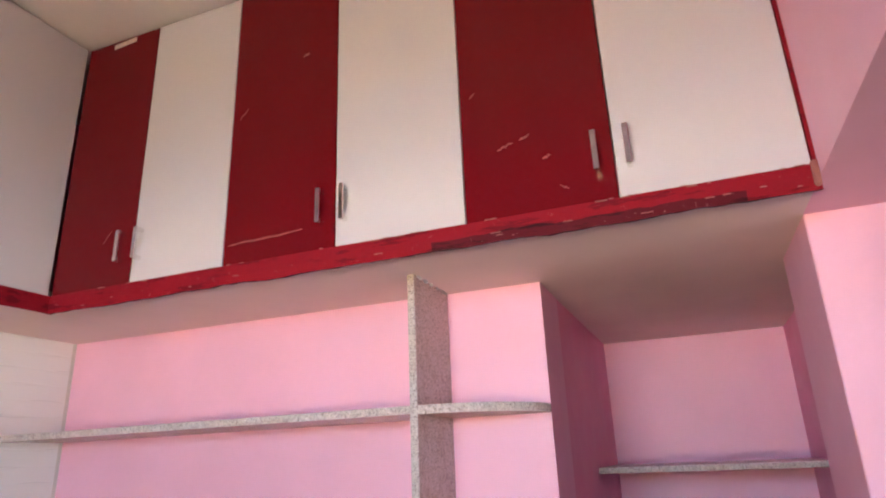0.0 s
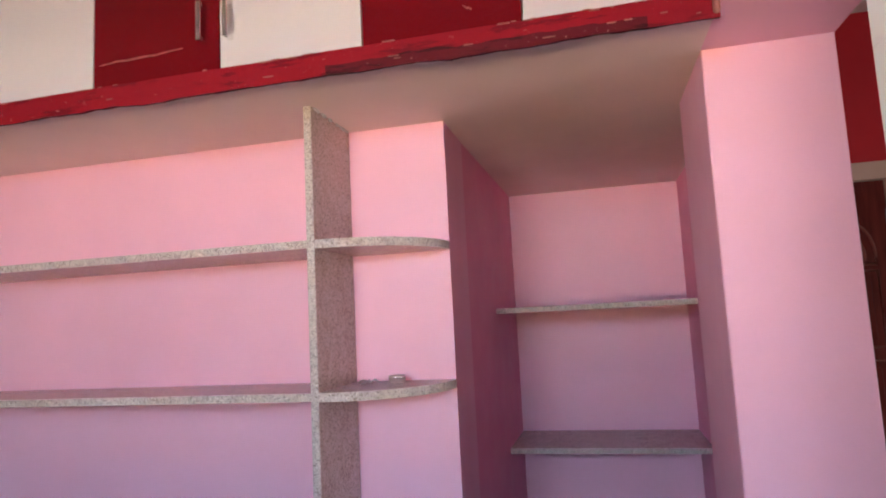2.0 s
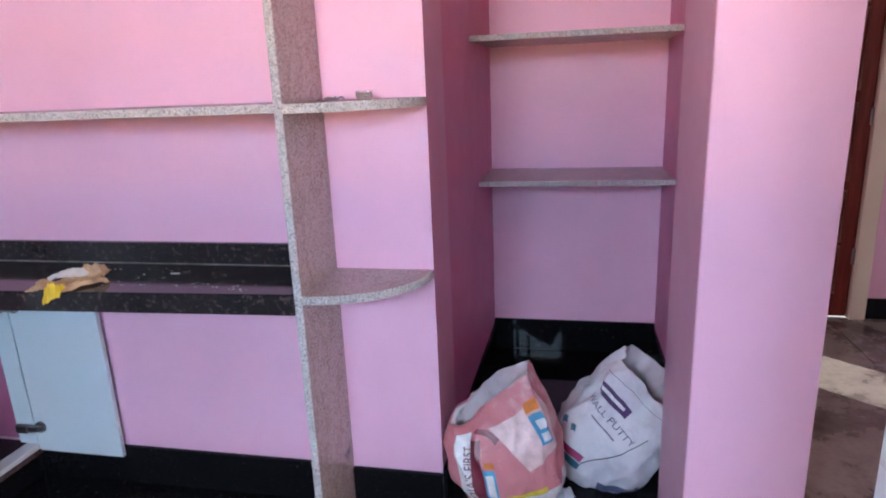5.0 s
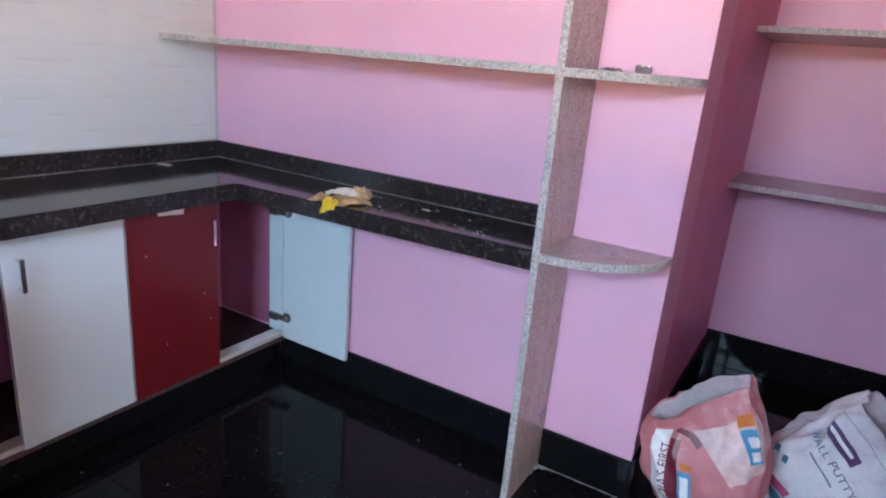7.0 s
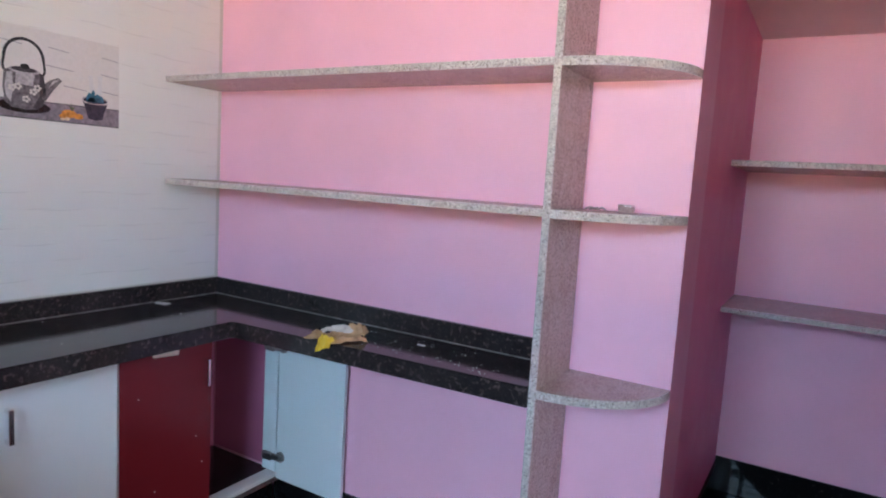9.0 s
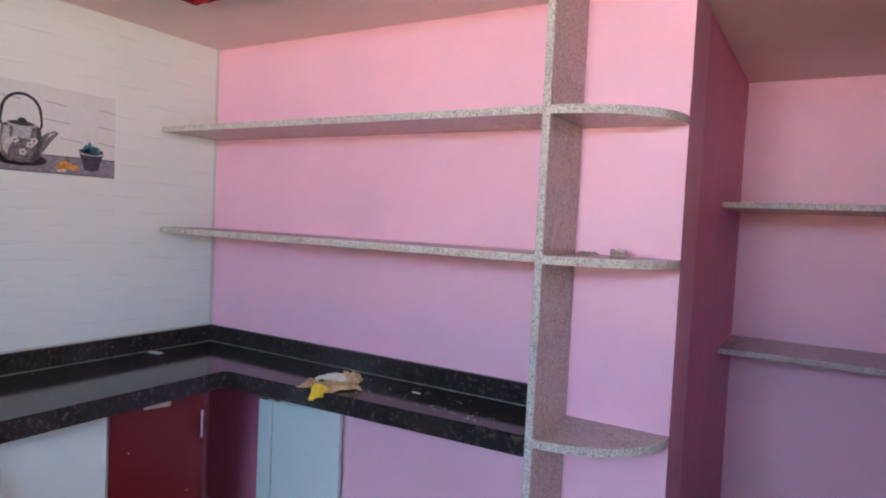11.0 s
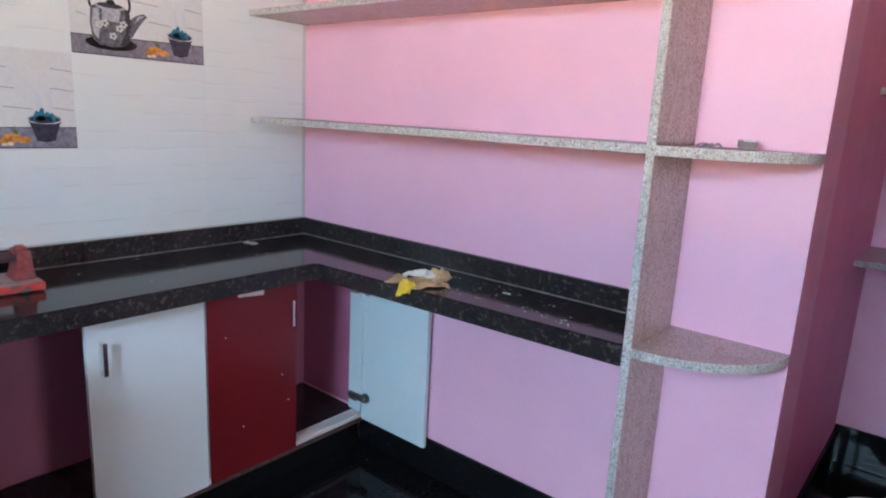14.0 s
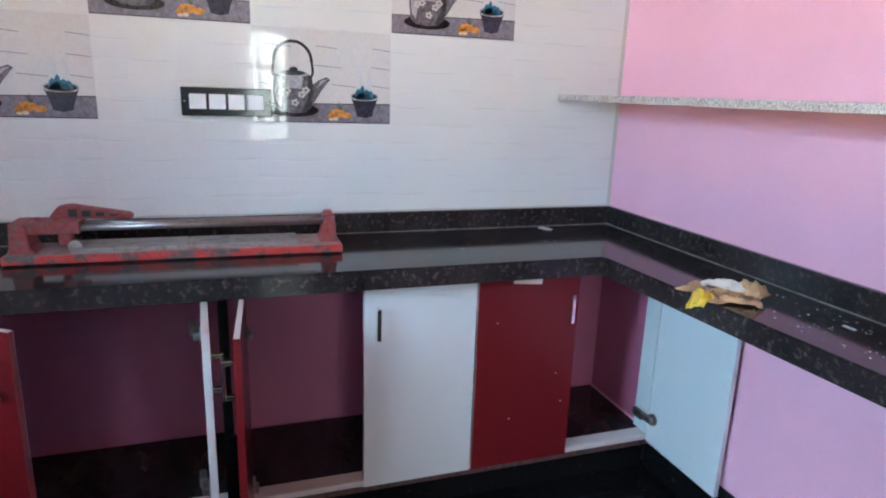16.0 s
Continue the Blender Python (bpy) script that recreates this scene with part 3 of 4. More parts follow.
def cabinet_door(parent, m, w, h, mats, handle_x=None, handle_z=0.0, hinge=None, label="", back=None):
    """A flat laminate door with a pull: own space, width along x from 0, front towards -y. m: its place in the cabinet's space."""
    bm = block(bmesh.new(), 0.0015, w - 0.0015, 0, 0.018, 0, h, 0.0012)
    bm.normal_update()
    for f in bm.faces:
        f.material_index = 1 if f.normal.y > 0.5 else (0 if f.normal.y < -0.5 else 2)
    d = part("door", bm, mats, parent, label, own=True)
    d.matrix_basis = m
    if handle_x is not None:
        hd = bar_handle(d)
        bmesh.ops.translate(hd, verts=hd.verts[:], vec=(handle_x, 0, handle_z))
        part("handle", hd, CHROME, d, "slim chrome bar handle", own=True)
    if hinge is not None:
        for z in (0.10, h - 0.098):
            hb = bmesh.new()
            rod(hb, (hinge, 0.018, z), (hinge, 0.026, z), 0.022, 16)
            block(hb, hinge - 0.012, hinge + 0.045, 0.024, 0.044, z - 0.011, z + 0.011, 0.004)
            block(hb, hinge + 0.032, hinge + 0.085, 0.030, 0.050, z - 0.016, z + 0.016, 0.004)
            part("hinge", hb, STEEL, d, "steel cup hinge", own=True)
    return d


# loft cupboards, two doors each
EDGES = (0.502, 0.826, 1.172, 1.537, 1.903, 2.269, 2.651)
LOFT_Z = LOFT + 0.0275
for k in range(3):
    a, b, c = EDGES[2 * k: 2 * k + 3]
    cab = thing("loft_cupboard", pose(a, -0.517, LOFT_Z), "red and ivory loft cupboard doors, closed, scuffed", "cupboard", "loft cupboards")
    hgt = CEIL - 0.012 - LOFT_Z
    cabinet_door(cab, pose(0, 0, 0), b - a, hgt, [RED, RED, RED], b - a - 0.040, 0.117, label="deep red laminate door with scuffs")
    cabinet_door(cab, pose(b - a, 0, 0), c - b, hgt, [IVORY, IVORY, IVORY], 0.032, 0.117, label="ivory laminate door")
for k in range(3):
    y = -0.521 - 0.84 * k
    cab = thing("loft_cupboard", pose(0.498, y - 0.838, LOFT_Z, 0, 0, 90), "ivory loft cupboard doors over the tiled wall", "cupboard", "loft cupboards")
    cabinet_door(cab, pose(0, 0, 0), 0.418, CEIL - 0.012 - LOFT_Z, [IVORY] * 3)
    cabinet_door(cab, pose(0.419, 0, 0), 0.418, CEIL - 0.012 - LOFT_Z, [IVORY] * 3)
structure("trim_loft_end", slab(2.6525, EAST, -0.519, -0.502, LOFT_Z, CEIL), TRIM_RED, "narrow dark red filler beside the beam", "trim")
bm = slab(0, 0.10, -0.0015, 0, 0, 0.018)
bmesh.ops.transform(bm, matrix=pose(0.624, -0.5175, 3.045, 0, -3, 0), verts=bm.verts[:])
tagged(part("sticker", bm, TAPE), "pale torn paper sticker on the loft door", "sticker")


def smudge(name, pts, width, face, mat, label, category):
    """A thin dried streak on a flat face. face: x, y or z and its level; pts lie in that face."""
    axis, level = face
    bm = bmesh.new()
    rows = []
    for k, (a, b) in enumerate(pts):
        w = width * (0.35 + 0.65 * math.sin(math.pi * (k + 0.5) / len(pts)))
        rows.append(((a, b - w / 2), (a, b + w / 2)))
    outline = [r[0] for r in rows] + [r[1] for r in rows[::-1]]
    prism(bm, outline, level - 0.0009, level + 0.0002, axis)
    return tagged(part(name, bm, mat), label, category, "dried marks")


SCUFF = plain("pale_pink_scuff", (0.27, 0.065, 0.06), 0.6, 0, 0.5, 60)
wig = random.Random(11)


def streak(x0, x1, z0, z1, n=9, j=0.003):
    return [(x0 + (x1 - x0) * k / n, z0 + (z1 - z0) * k / n + wig.uniform(-j, j)) for k in range(n + 1)]


for x0, x1, z0, z1, w in ((1.19, 1.435, 2.214, 2.222, 0.005), (1.995, 2.035, 2.335, 2.345, 0.006), (2.052, 2.078, 2.352, 2.360, 0.006), (2.105, 2.125, 2.288, 2.293, 0.006),
                          (1.60 + 0.33, 1.60 + 0.345, 2.50, 2.508, 0.004), (1.42, 1.44, 2.78, 2.785, 0.006), (1.20, 1.23, 2.62, 2.65, 0.004), (0.70, 0.73, 2.30, 2.34, 0.003), (2.14, 2.16, 2.21, 2.20, 0.004)):
    smudge("scratch_mark", streak(x0, x1, z0, z1), w, ("y", -0.5171), SCUFF, "pale dried streak on the red loft door", "paint mark")

# ---- base cabinets under the tiled wall ----
FX, DZ, DH = 0.431, 0.118, 0.668               # door plane, door foot, door height
bm = slab(0, FX - 0.03, SOUTH, -0.02, 0, 0.118)
structure("plinth", bm, SKIRT, "black granite plinth under the base cabinets", "plinth")
Y = (-0.012, -0.368, -0.732, -1.097, -1.455, -1.50, -1.855, -2.215)


RAIL_RED = chipped("dusty_dark_red_rail", (0.060, 0.008, 0.012), (0.022, 0.010, 0.010), 0.48, 0.56, 0.6)
# added thin panel: darkens the wall in the corner cabinet as shade would
structure("wall_cabinet_shade", slab(0.004, FX - 0.036, -0.003, -0.0005, 0.14, TOP - 0.022), CABINET_SHADE_PINK, "thin added panel with the corner cabinet's shade painted in", "wall")


def base_unit(y_hi, y_lo, label):
    """Carcass between two levels of y: dark stone shelf, pale front lip, red rail."""
    cab = thing("base_cabinet", pose(FX, y_lo, 0), label, "cabinet", "base cabinets")
    part("shelf_floor", slab(0.004, FX - 0.062, y_lo, y_hi, 0.119, 0.135), CABINET_STONE, cab, "dusty dark stone cabinet floor")
    part("front_lip", slab(FX - 0.061, FX - 0.004, y_lo, y_hi, 0.119, 0.139, bevel=0.002), EDGE_TAPE, cab, "pale stone front lip")
    part("front_rail", slab(FX - 0.030, FX - 0.006, y_lo, y_hi, 0.098, 0.1185, bevel=0.001), RAIL_RED, cab, "dark red front rail")
    return cab


def hung(cab, y_lo, hinge_y, side, angle, mats, handle, label, hinge=True, w=0.355):
    """side +1: hinged at its northern edge and spreading south when shut, -1: the other way. angle: how far it stands open."""
    if side > 0:
        m = pose(0, hinge_y - y_lo, DZ, 0, 0, 90 + angle) @ pose(-w, 0, 0)
        hx, gx = 0.035, w - 0.028
    else:
        m = pose(0, hinge_y - y_lo, DZ, 0, 0, 90 - angle)
        hx, gx = w - 0.035, None
    d = cabinet_door(cab, m, w, DH, mats, hx if handle else None, DH - 0.115, (gx if hinge else None), label)
    if angle > 10:
        part("top_edge", block(bmesh.new(), 0.003, w - 0.003, 0.002, 0.016, DH, DH + 0.001), EDGE_TAPE, d, "pale dusty edge tape", own=True)
    if side < 0 and hinge:
        for z in (0.10, DH - 0.098):
            hb = bmesh.new()
            rod(hb, (0.028, 0.018, z), (0.028, 0.024, z), 0.017, 16)
            block(hb, 0.036, 0.075, 0.022, 0.034, z - 0.008, z + 0.008, 0.003)
            part("hinge", hb, STEEL, d, "steel cup hinge", own=True)
    return d


WH, RD = [DOOR_WHITE, BACK_WHITE, DOOR_WHITE], [BASE_RED, BASE_RED, EDGE_TAPE]
u1 = base_unit(Y[0], Y[2], "red and white base cabinet, corner door standing open")
hung(u1, Y[2], Y[0] - 0.006, 1, 90, WH, False, "white door seen from its pale blue back")
hung(u1, Y[2], Y[2] + 0.002, -1, 0, RD, True, "dark red laminate door", False, 0.36)
part("side_board", slab(FX - 0.085, FX - 0.008, Y[0] - 0.020, Y[0] - 0.002, 0.140, TOP - 0.021, bevel=0.001), BACK_WHITE, u1, "pale blue-white side board")
u2 = base_unit(Y[2], Y[4], "white and red base cabinet with one door wide open")
hung(u2, Y[4], Y[2] - 0.002, 1, 0, [DOOR_WHITE] * 3, False, "white laminate door", False, 0.36)
hd = bar_handle(None)
bmesh.ops.transform(hd, matrix=pose(FX + 0.0, Y[3] + 0.045, DZ + DH - 0.115, 0, 0, 90), verts=hd.verts[:])
part("handle", hd, CHROME, u2, "slim chrome bar handle")
hung(u2, Y[4], Y[4] + 0.014, -1, 93.3, [BASE_RED, BASE_RED, BASE_RED], True, "dark red door opened edge-on", True, 0.325)
u3 = base_unit(Y[5], Y[7], "white and red base cabinet, both doors open")
hung(u3, Y[7], Y[5] - 0.022, 1, 92.5, WH, True, "white door opened edge-on", True, 0.275)
hung(u3, Y[7], Y[7] + 0.01, -1, 32, [BASE_RED] * 3, True, "dark red door half open", True, 0.315)
u4 = base_unit(Y[7] - 0.03, SOUTH, "red and white base cabinet, doors shut")
hung(u4, SOUTH, Y[7] - 0.032, 1, 0, [DOOR_WHITE] * 3, False, "white laminate door", False, 0.46)
hung(u4, SOUTH, SOUTH + 0.002, -1, 0, RD, True, "dark red laminate door", False, 0.46)
for y in (Y[5], Y[7] - 0.03):
    tagged(part("cabinet_divider", slab(0.004, FX - 0.035, y + 0.001, y + 0.028, 0.14, TOP - 0.021), SKIRT), "dark upright stone slab dividing the base cabinets", "divider")
bm = slab(-0.001, 0.0015, -0.05, 0.05, -0.012, 0.012, bevel=0.0006)
bmesh.ops.transform(bm, matrix=pose(FX + 0.0006, -0.562, 0.772, -5, 0, 0), verts=bm.verts[:])
tagged(part("sticker", bm, TAPE), "pale paper sticker on the red base cabinet", "sticker")


for y, z in ((-0.662, 0.634), (-0.437, 0.437), (-0.60, 0.29), (-0.41, 0.33)):
    bm = rod(bmesh.new(), (FX, y, z), (FX + 0.0012, y, z), 0.0021, 10)
    tagged(part("paint_speck", bm, TAPE), "pale paint speck on the red base cabinet door", "paint mark", "dried marks")
# pencilled strokes on the granite panel, near the floor
bm = bmesh.new()
for k, (a, b, c, d) in enumerate(((-0.075, 0.235, -0.060, 0.205), (-0.060, 0.240, -0.062, 0.200), (-0.045, 0.232, -0.050, 0.205), (-0.050, 0.222, -0.030, 0.226), (-0.030, 0.232, -0.028, 0.200))):
    tube(bm, [(PANEL + PANEL_T + 0.0006, a, b), (PANEL + PANEL_T + 0.0006, (a + c) / 2 + 0.002, (b + d) / 2), (PANEL + PANEL_T + 0.0006, c, d)], 0.0012, 5)
tagged(part("pencil_marks", bm, INK["slate"]), "dark unreadable pencil strokes on the granite panel", "marking")
# cement left at the joints of the panel
bm = bmesh.new()
for k in range(14):
    y = -0.262 * wig.random()
    r = wig.uniform(0.004, 0.009)
    block(bm, PANEL + PANEL_T, PANEL + PANEL_T + r, y - r, y + r, LOFT - r * 1.2, LOFT, r * 0.3)
for k in range(6):
    y = -0.02 - 0.10 * wig.random()
    r = wig.uniform(0.002, 0.005)
    block(bm, PANEL + PANEL_T, PANEL + PANEL_T + r * 2, y - r, y + r, 0, r * 0.7, r * 0.3)
tagged(part("cement_dabs", bm, GROUT_W), "rough pale cement dabs along the granite panel", "cement", "", "stuff")


# ---- switch plate ----
sw = thing("switch_plate", pose(0.006, -1.447, 1.290), "black glass switch plate with four white switches", "switch plate")
part("plate", slab(0.006, 0.016, -1.582, -1.312, 1.247, 1.334, bevel=0.002), GLASS_BLACK, sw)
for k in range(4):
    y = -1.558 + 0.0575 * k
    part("switch", slab(0.016, 0.020, y, y + 0.049, 1.268, 1.314, bevel=0.0015), SWITCH_WHITE, sw, "white rocker switch")
for y in (-1.572, -1.322):
    bm = rod(bmesh.new(), (0.016, y, 1.291), (0.0175, y, 1.291), 0.003, 10)
    part("screw", bm, STEEL, sw, "small steel screw")


# ---- tile cutter ----
def tile_cutter(m):
    t = thing("tile_cutter", m, "dusty red manual tile cutter with steel rails, chipped paint", "tile cutter")
    L, W = 0.905, 0.165
    bm = block(bmesh.new(), 0, L, -W, 0, 0.004, 0.028, 0.003)
    bm.normal_update()
    for f in bm.faces:
        f.material_index = 1 if f.normal.y < -0.5 or f.normal.x > 0.5 else 0
    part("base_plate", bm, [CUT_DUST, CUT_EDGE], t, "chipped bright red base", own=True)
    for x in (0.05, L - 0.05):
        for y in (-W + 0.02, -0.02):
            part("rubber_foot", rod(bmesh.new(), (x, y, 0), (x, y, 0.006), 0.012, 12), DARK, t, own=True)
    for x0, x1 in ((0.16, 0.46), (0.462, 0.775)):
        part("bed_pad", block(bmesh.new(), x0, x1, -W + 0.022, -0.030, 0.028, 0.040, 0.002), CUT_GREY, t, "grey dusty bed pad", own=True)
    # end towers
    bm = bmesh.new()
    prism(bm, [(L - 0.065, 0.028), (L - 0.008, 0.028), (L - 0.014, 0.055), (L - 0.018, 0.112), (L - 0.050, 0.112), (L - 0.055, 0.055)], -0.125, -0.045, "y")
    bmesh.ops.bevel(bm, geom=bm.edges[:], offset=0.003, segments=2, affect="EDGES")
    block(bm, L - 0.046, L - 0.022, -0.10, -0.07, 0.108, 0.122, 0.003)
    part("end_tower", bm, CUT_RED, t, "red cast end post", own=True)
    bm = bmesh.new()
    prism(bm, [(0.006, 0.028), (0.080, 0.028), (0.062, 0.045), (0.058, 0.112), (0.018, 0.112), (0.014, 0.045)], -0.135, -0.040, "y")
    bmesh.ops.bevel(bm, geom=bm.edges[:], offset=0.003, segments=2, affect="EDGES")
    part("end_tower", bm, CUT_RED, t, "red cast end post", own=True)
    for y in (-0.108, -0.062):
        part("rail", rod(bmesh.new(), (0.03, y, 0.092), (L - 0.03, y, 0.092), 0.0095, 16), STEEL, t, "round dull steel guide rail", own=True)
    bm = block(bmesh.new(), 0.058, 0.185, -0.128, -0.042, 0.078, 0.112, 0.005, 0, 2)
    block(bm, 0.13, 0.165, -0.125, -0.095, 0.045, 0.080, 0.004)
    for x in (0.075, 0.12, 0.165):
        rod(bm, (x, -0.085, 0.112), (x, -0.085, 0.119), 0.008, 8)
    part("carriage", bm, CUT_RED, t, "red sliding carriage", own=True)
    bm = rod(bmesh.new(), (0.17, -0.128, 0.043), (0.17, -0.110, 0.043), 0.017, 20)
    part("breaker_foot", bm, CUT_GREY, t, "worn grey breaker foot", own=True)
    bm = bmesh.new()
    prism(bm, [(0.105, 0.118), (0.130, 0.150), (0.160, 0.156), (0.315, 0.128), (0.320, 0.116), (0.310, 0.110), (0.140, 0.116)], -0.098, -0.070, "y")
    bmesh.ops.bevel(bm, geom=bm.edges[:], offset=0.004, segments=2, affect="EDGES")
    lever = part("lever", bm, CUT_RED, t, "red lever handle", own=True)
    for k in range(4):
        x = 0.155 + 0.034 * k
        rib = block(bmesh.new(), x, x + 0.022, -0.0995, -0.0975, 0.121, 0.143 - 0.0055 * k, 0.0008)
        part("slot", rib, DARK, lever, "dark slot in the lever", own=True)
    return t


tile_cutter(pose(0.272, -2.035, TOP, 0, 0, 89.2) @ pose(0, 0.165, 0))


# ---- crumpled packet, crumbs ----
def crumpled(bm, cx, cy, w, d, z, h, turn, seed, mi):
    n = 14
    c, s = math.cos(radians(turn)), math.sin(radians(turn))
    grid, top = [], []
    for i in range(n + 1):
        row = []
        for j in range(n + 1):
            u, v = i / n - 0.5, j / n - 0.5
            r = noise.noise((u * 3 + seed, v * 3, 0)) * 0.5 + noise.noise((u * 8, v * 8 + seed, 2)) * 0.35
            x, y = u * w * (1 + 0.25 * r), v * d * (1 + 0.3 * noise.noise((v * 5, seed, u * 4)))
            edge = min(1, 5 * min(0.5 - abs(u), 0.5 - abs(v)))
            row.append(bm.verts.new((cx + x * c - y * s, cy + x * s + y * c, z + 0.0015 + max(0, h * (0.45 + r) * (0.35 + 0.65 * edge)))))
        grid.append(row)
    low = [[bm.verts.new(v.co - Vector((0, 0, 0.0012))) for v in row] for row in grid]
    fs = []
    for i in range(n):
        for j in range(n):
            fs.append(bm.faces.new((grid[i][j], grid[i + 1][j], grid[i + 1][j + 1], grid[i][j + 1])))
            fs.append(bm.faces.new((low[i][j + 1], low[i + 1][j + 1], low[i + 1][j], low[i][j])))
    for i in range(n):
        for a, b in ((grid, low),):
            fs.append(bm.faces.new((a[i][0], b[i][0], b[i + 1][0], a[i + 1][0])))
            fs.append(bm.faces.new((a[i + 1][n], b[i + 1][n], b[i][n], a[i][n])))
            fs.append(bm.faces.new((a[0][i + 1], b[0][i + 1], b[0][i], a[0][i])))
            fs.append(bm.faces.new((a[n][i], b[n][i], b[n][i + 1], a[n][i + 1])))
    for f in fs:
        f.material_index = mi
    return bm


pk = thing("packet", pose(0.90, -0.27, TOP), "torn crumpled tan and white plastic packet on the worktop", "packet")
part("wrapper", crumpled(bmesh.new(), 0.872, -0.278, 0.100, 0.085, TOP, 0.030, 20, 1.3, 0), PACK_TAN, pk, "tan crumpled film")
part("wrapper", crumpled(bmesh.new(), 0.935, -0.245, 0.140, 0.115, TOP + 0.001, 0.026, 62, 5.2, 0), PACK_TAN, pk, "tan crumpled film")
part("wrapper", crumpled(bmesh.new(), 0.945, -0.190, 0.085, 0.060, TOP + 0.010, 0.050, 20, 2.9, 0), PACK_TAN, pk, "stiff folded tan flap")
part("inner_bag", crumpled(bmesh.new(), 0.910, -0.245, 0.105, 0.036, TOP + 0.022, 0.030, 40, 8.8, 0), PACK_WHITE, pk, "white crumpled film")
bm = crumpled(bmesh.new(), 0.930, -0.328, 0.052, 0.055, TOP + 0.004, 0.034, 20, 3.4, 0)
for v in bm.verts:
    if v.co.y < -0.336:
        v.co.z -= 1.3 * (-0.336 - v.co.y)
part("corner_flap", bm, PACK_YELLOW, pk, "bright yellow flap bent over the worktop edge")

bm = bmesh.new()
rng = random.Random(5)
for k in range(120):
    if k < 76:
        x, y = rng.gauss(1.20, 0.14), rng.uniform(-0.27, -0.06)
    elif k < 92:
        x, y = rng.gauss(1.46, 0.03), rng.gauss(-0.25, 0.012)
    else:
        x, y = rng.uniform(0.05, 0.40), rng.uniform(-1.0, -0.1)
    if not (0.02 < x < 1.62 and -1.2 < y < -0.02):
        continue
    r = rng.choice((0.0004, 0.0006, 0.0009, 0.0014))
    block(bm, x - r * 1.6, x + r * 1.6, y - r, y + r, TOP, TOP + r * 0.9)
block(bm, 1.16, 1.19, -0.124, -0.117, TOP, TOP + 0.002)
tagged(part("crumbs", bm, GROUT_W), "white cement crumbs scattered on the worktop", "crumbs", "", "stuff")
tagged(part("cement_smear", crumpled(bmesh.new(), 0.065, -0.320, 0.055, 0.030, TOP, 0.005, 15, 2.2, 0), GROUT_W), "small dried white cement smear on the worktop", "cement smear")

bm = bmesh.new()
for k in range(130):
    x, y = rng.uniform(0.5, 2.6), rng.uniform(-1.6, 0.6)
    if y > -0.03 and x < 2.0:
        continue
    r = rng.uniform(0.0008, 0.0026)
    block(bm, x - r, x + r, y - r * 0.7, y + r * 0.7, 0, r * 0.5)
tagged(part("floor_grit", bm, JOINT), "pale grit and plaster dust on the black floor", "grit", "", "stuff")

# ---- bowl and scraps on the middle quarter shelf ----
BOWL_STEEL = plain("polished_bowl_steel", (0.95, 0.94, 0.94), 0.16, 0.88, 0.03)
bm = lathe(bmesh.new(), [(1.25 * r, 1.2 * h) for r, h in ((0.012, 0), (0.0155, 0.001), (0.0187, 0.006), (0.0193, 0.015), (0.0203, 0.0185), (0.0190, 0.0188), (0.0180, 0.015), (0.0172, 0.007), (0.013, 0.0025), (0.001, 0.002))], (1.808, -0.075, 1.352), 36)
bm.normal_update()
# inner faces in darker steel: the dark of the bowl's inside is painted
for f in bm.faces:
    c = f.calc_center_median()
    if (c.x - 1.808) * f.normal.x + (c.y + 0.075) * f.normal.y < -0.002:
        f.material_index = 1
tagged(part("bowl", bm, [BOWL_STEEL, STEEL]), "small shiny steel bowl on a granite shelf", "bowl")
bm = bmesh.new()
for k in range(9):
    x, y = 1.690 + 0.06 * rng.random(), -0.10 + 0.07 * rng.random()
    tube(bm, [(x, y, 1.3545), (x + rng.uniform(-0.012, 0.012), y + rng.uniform(-0.012, 0.012), 1.361), (x + rng.uniform(-0.025, 0.025), y + rng.uniform(-0.02, 0.02), 1.3545)], 0.0022, 6)
tagged(part("metal_scraps", bm, STEEL), "small heap of steel screws on a granite shelf", "screws")


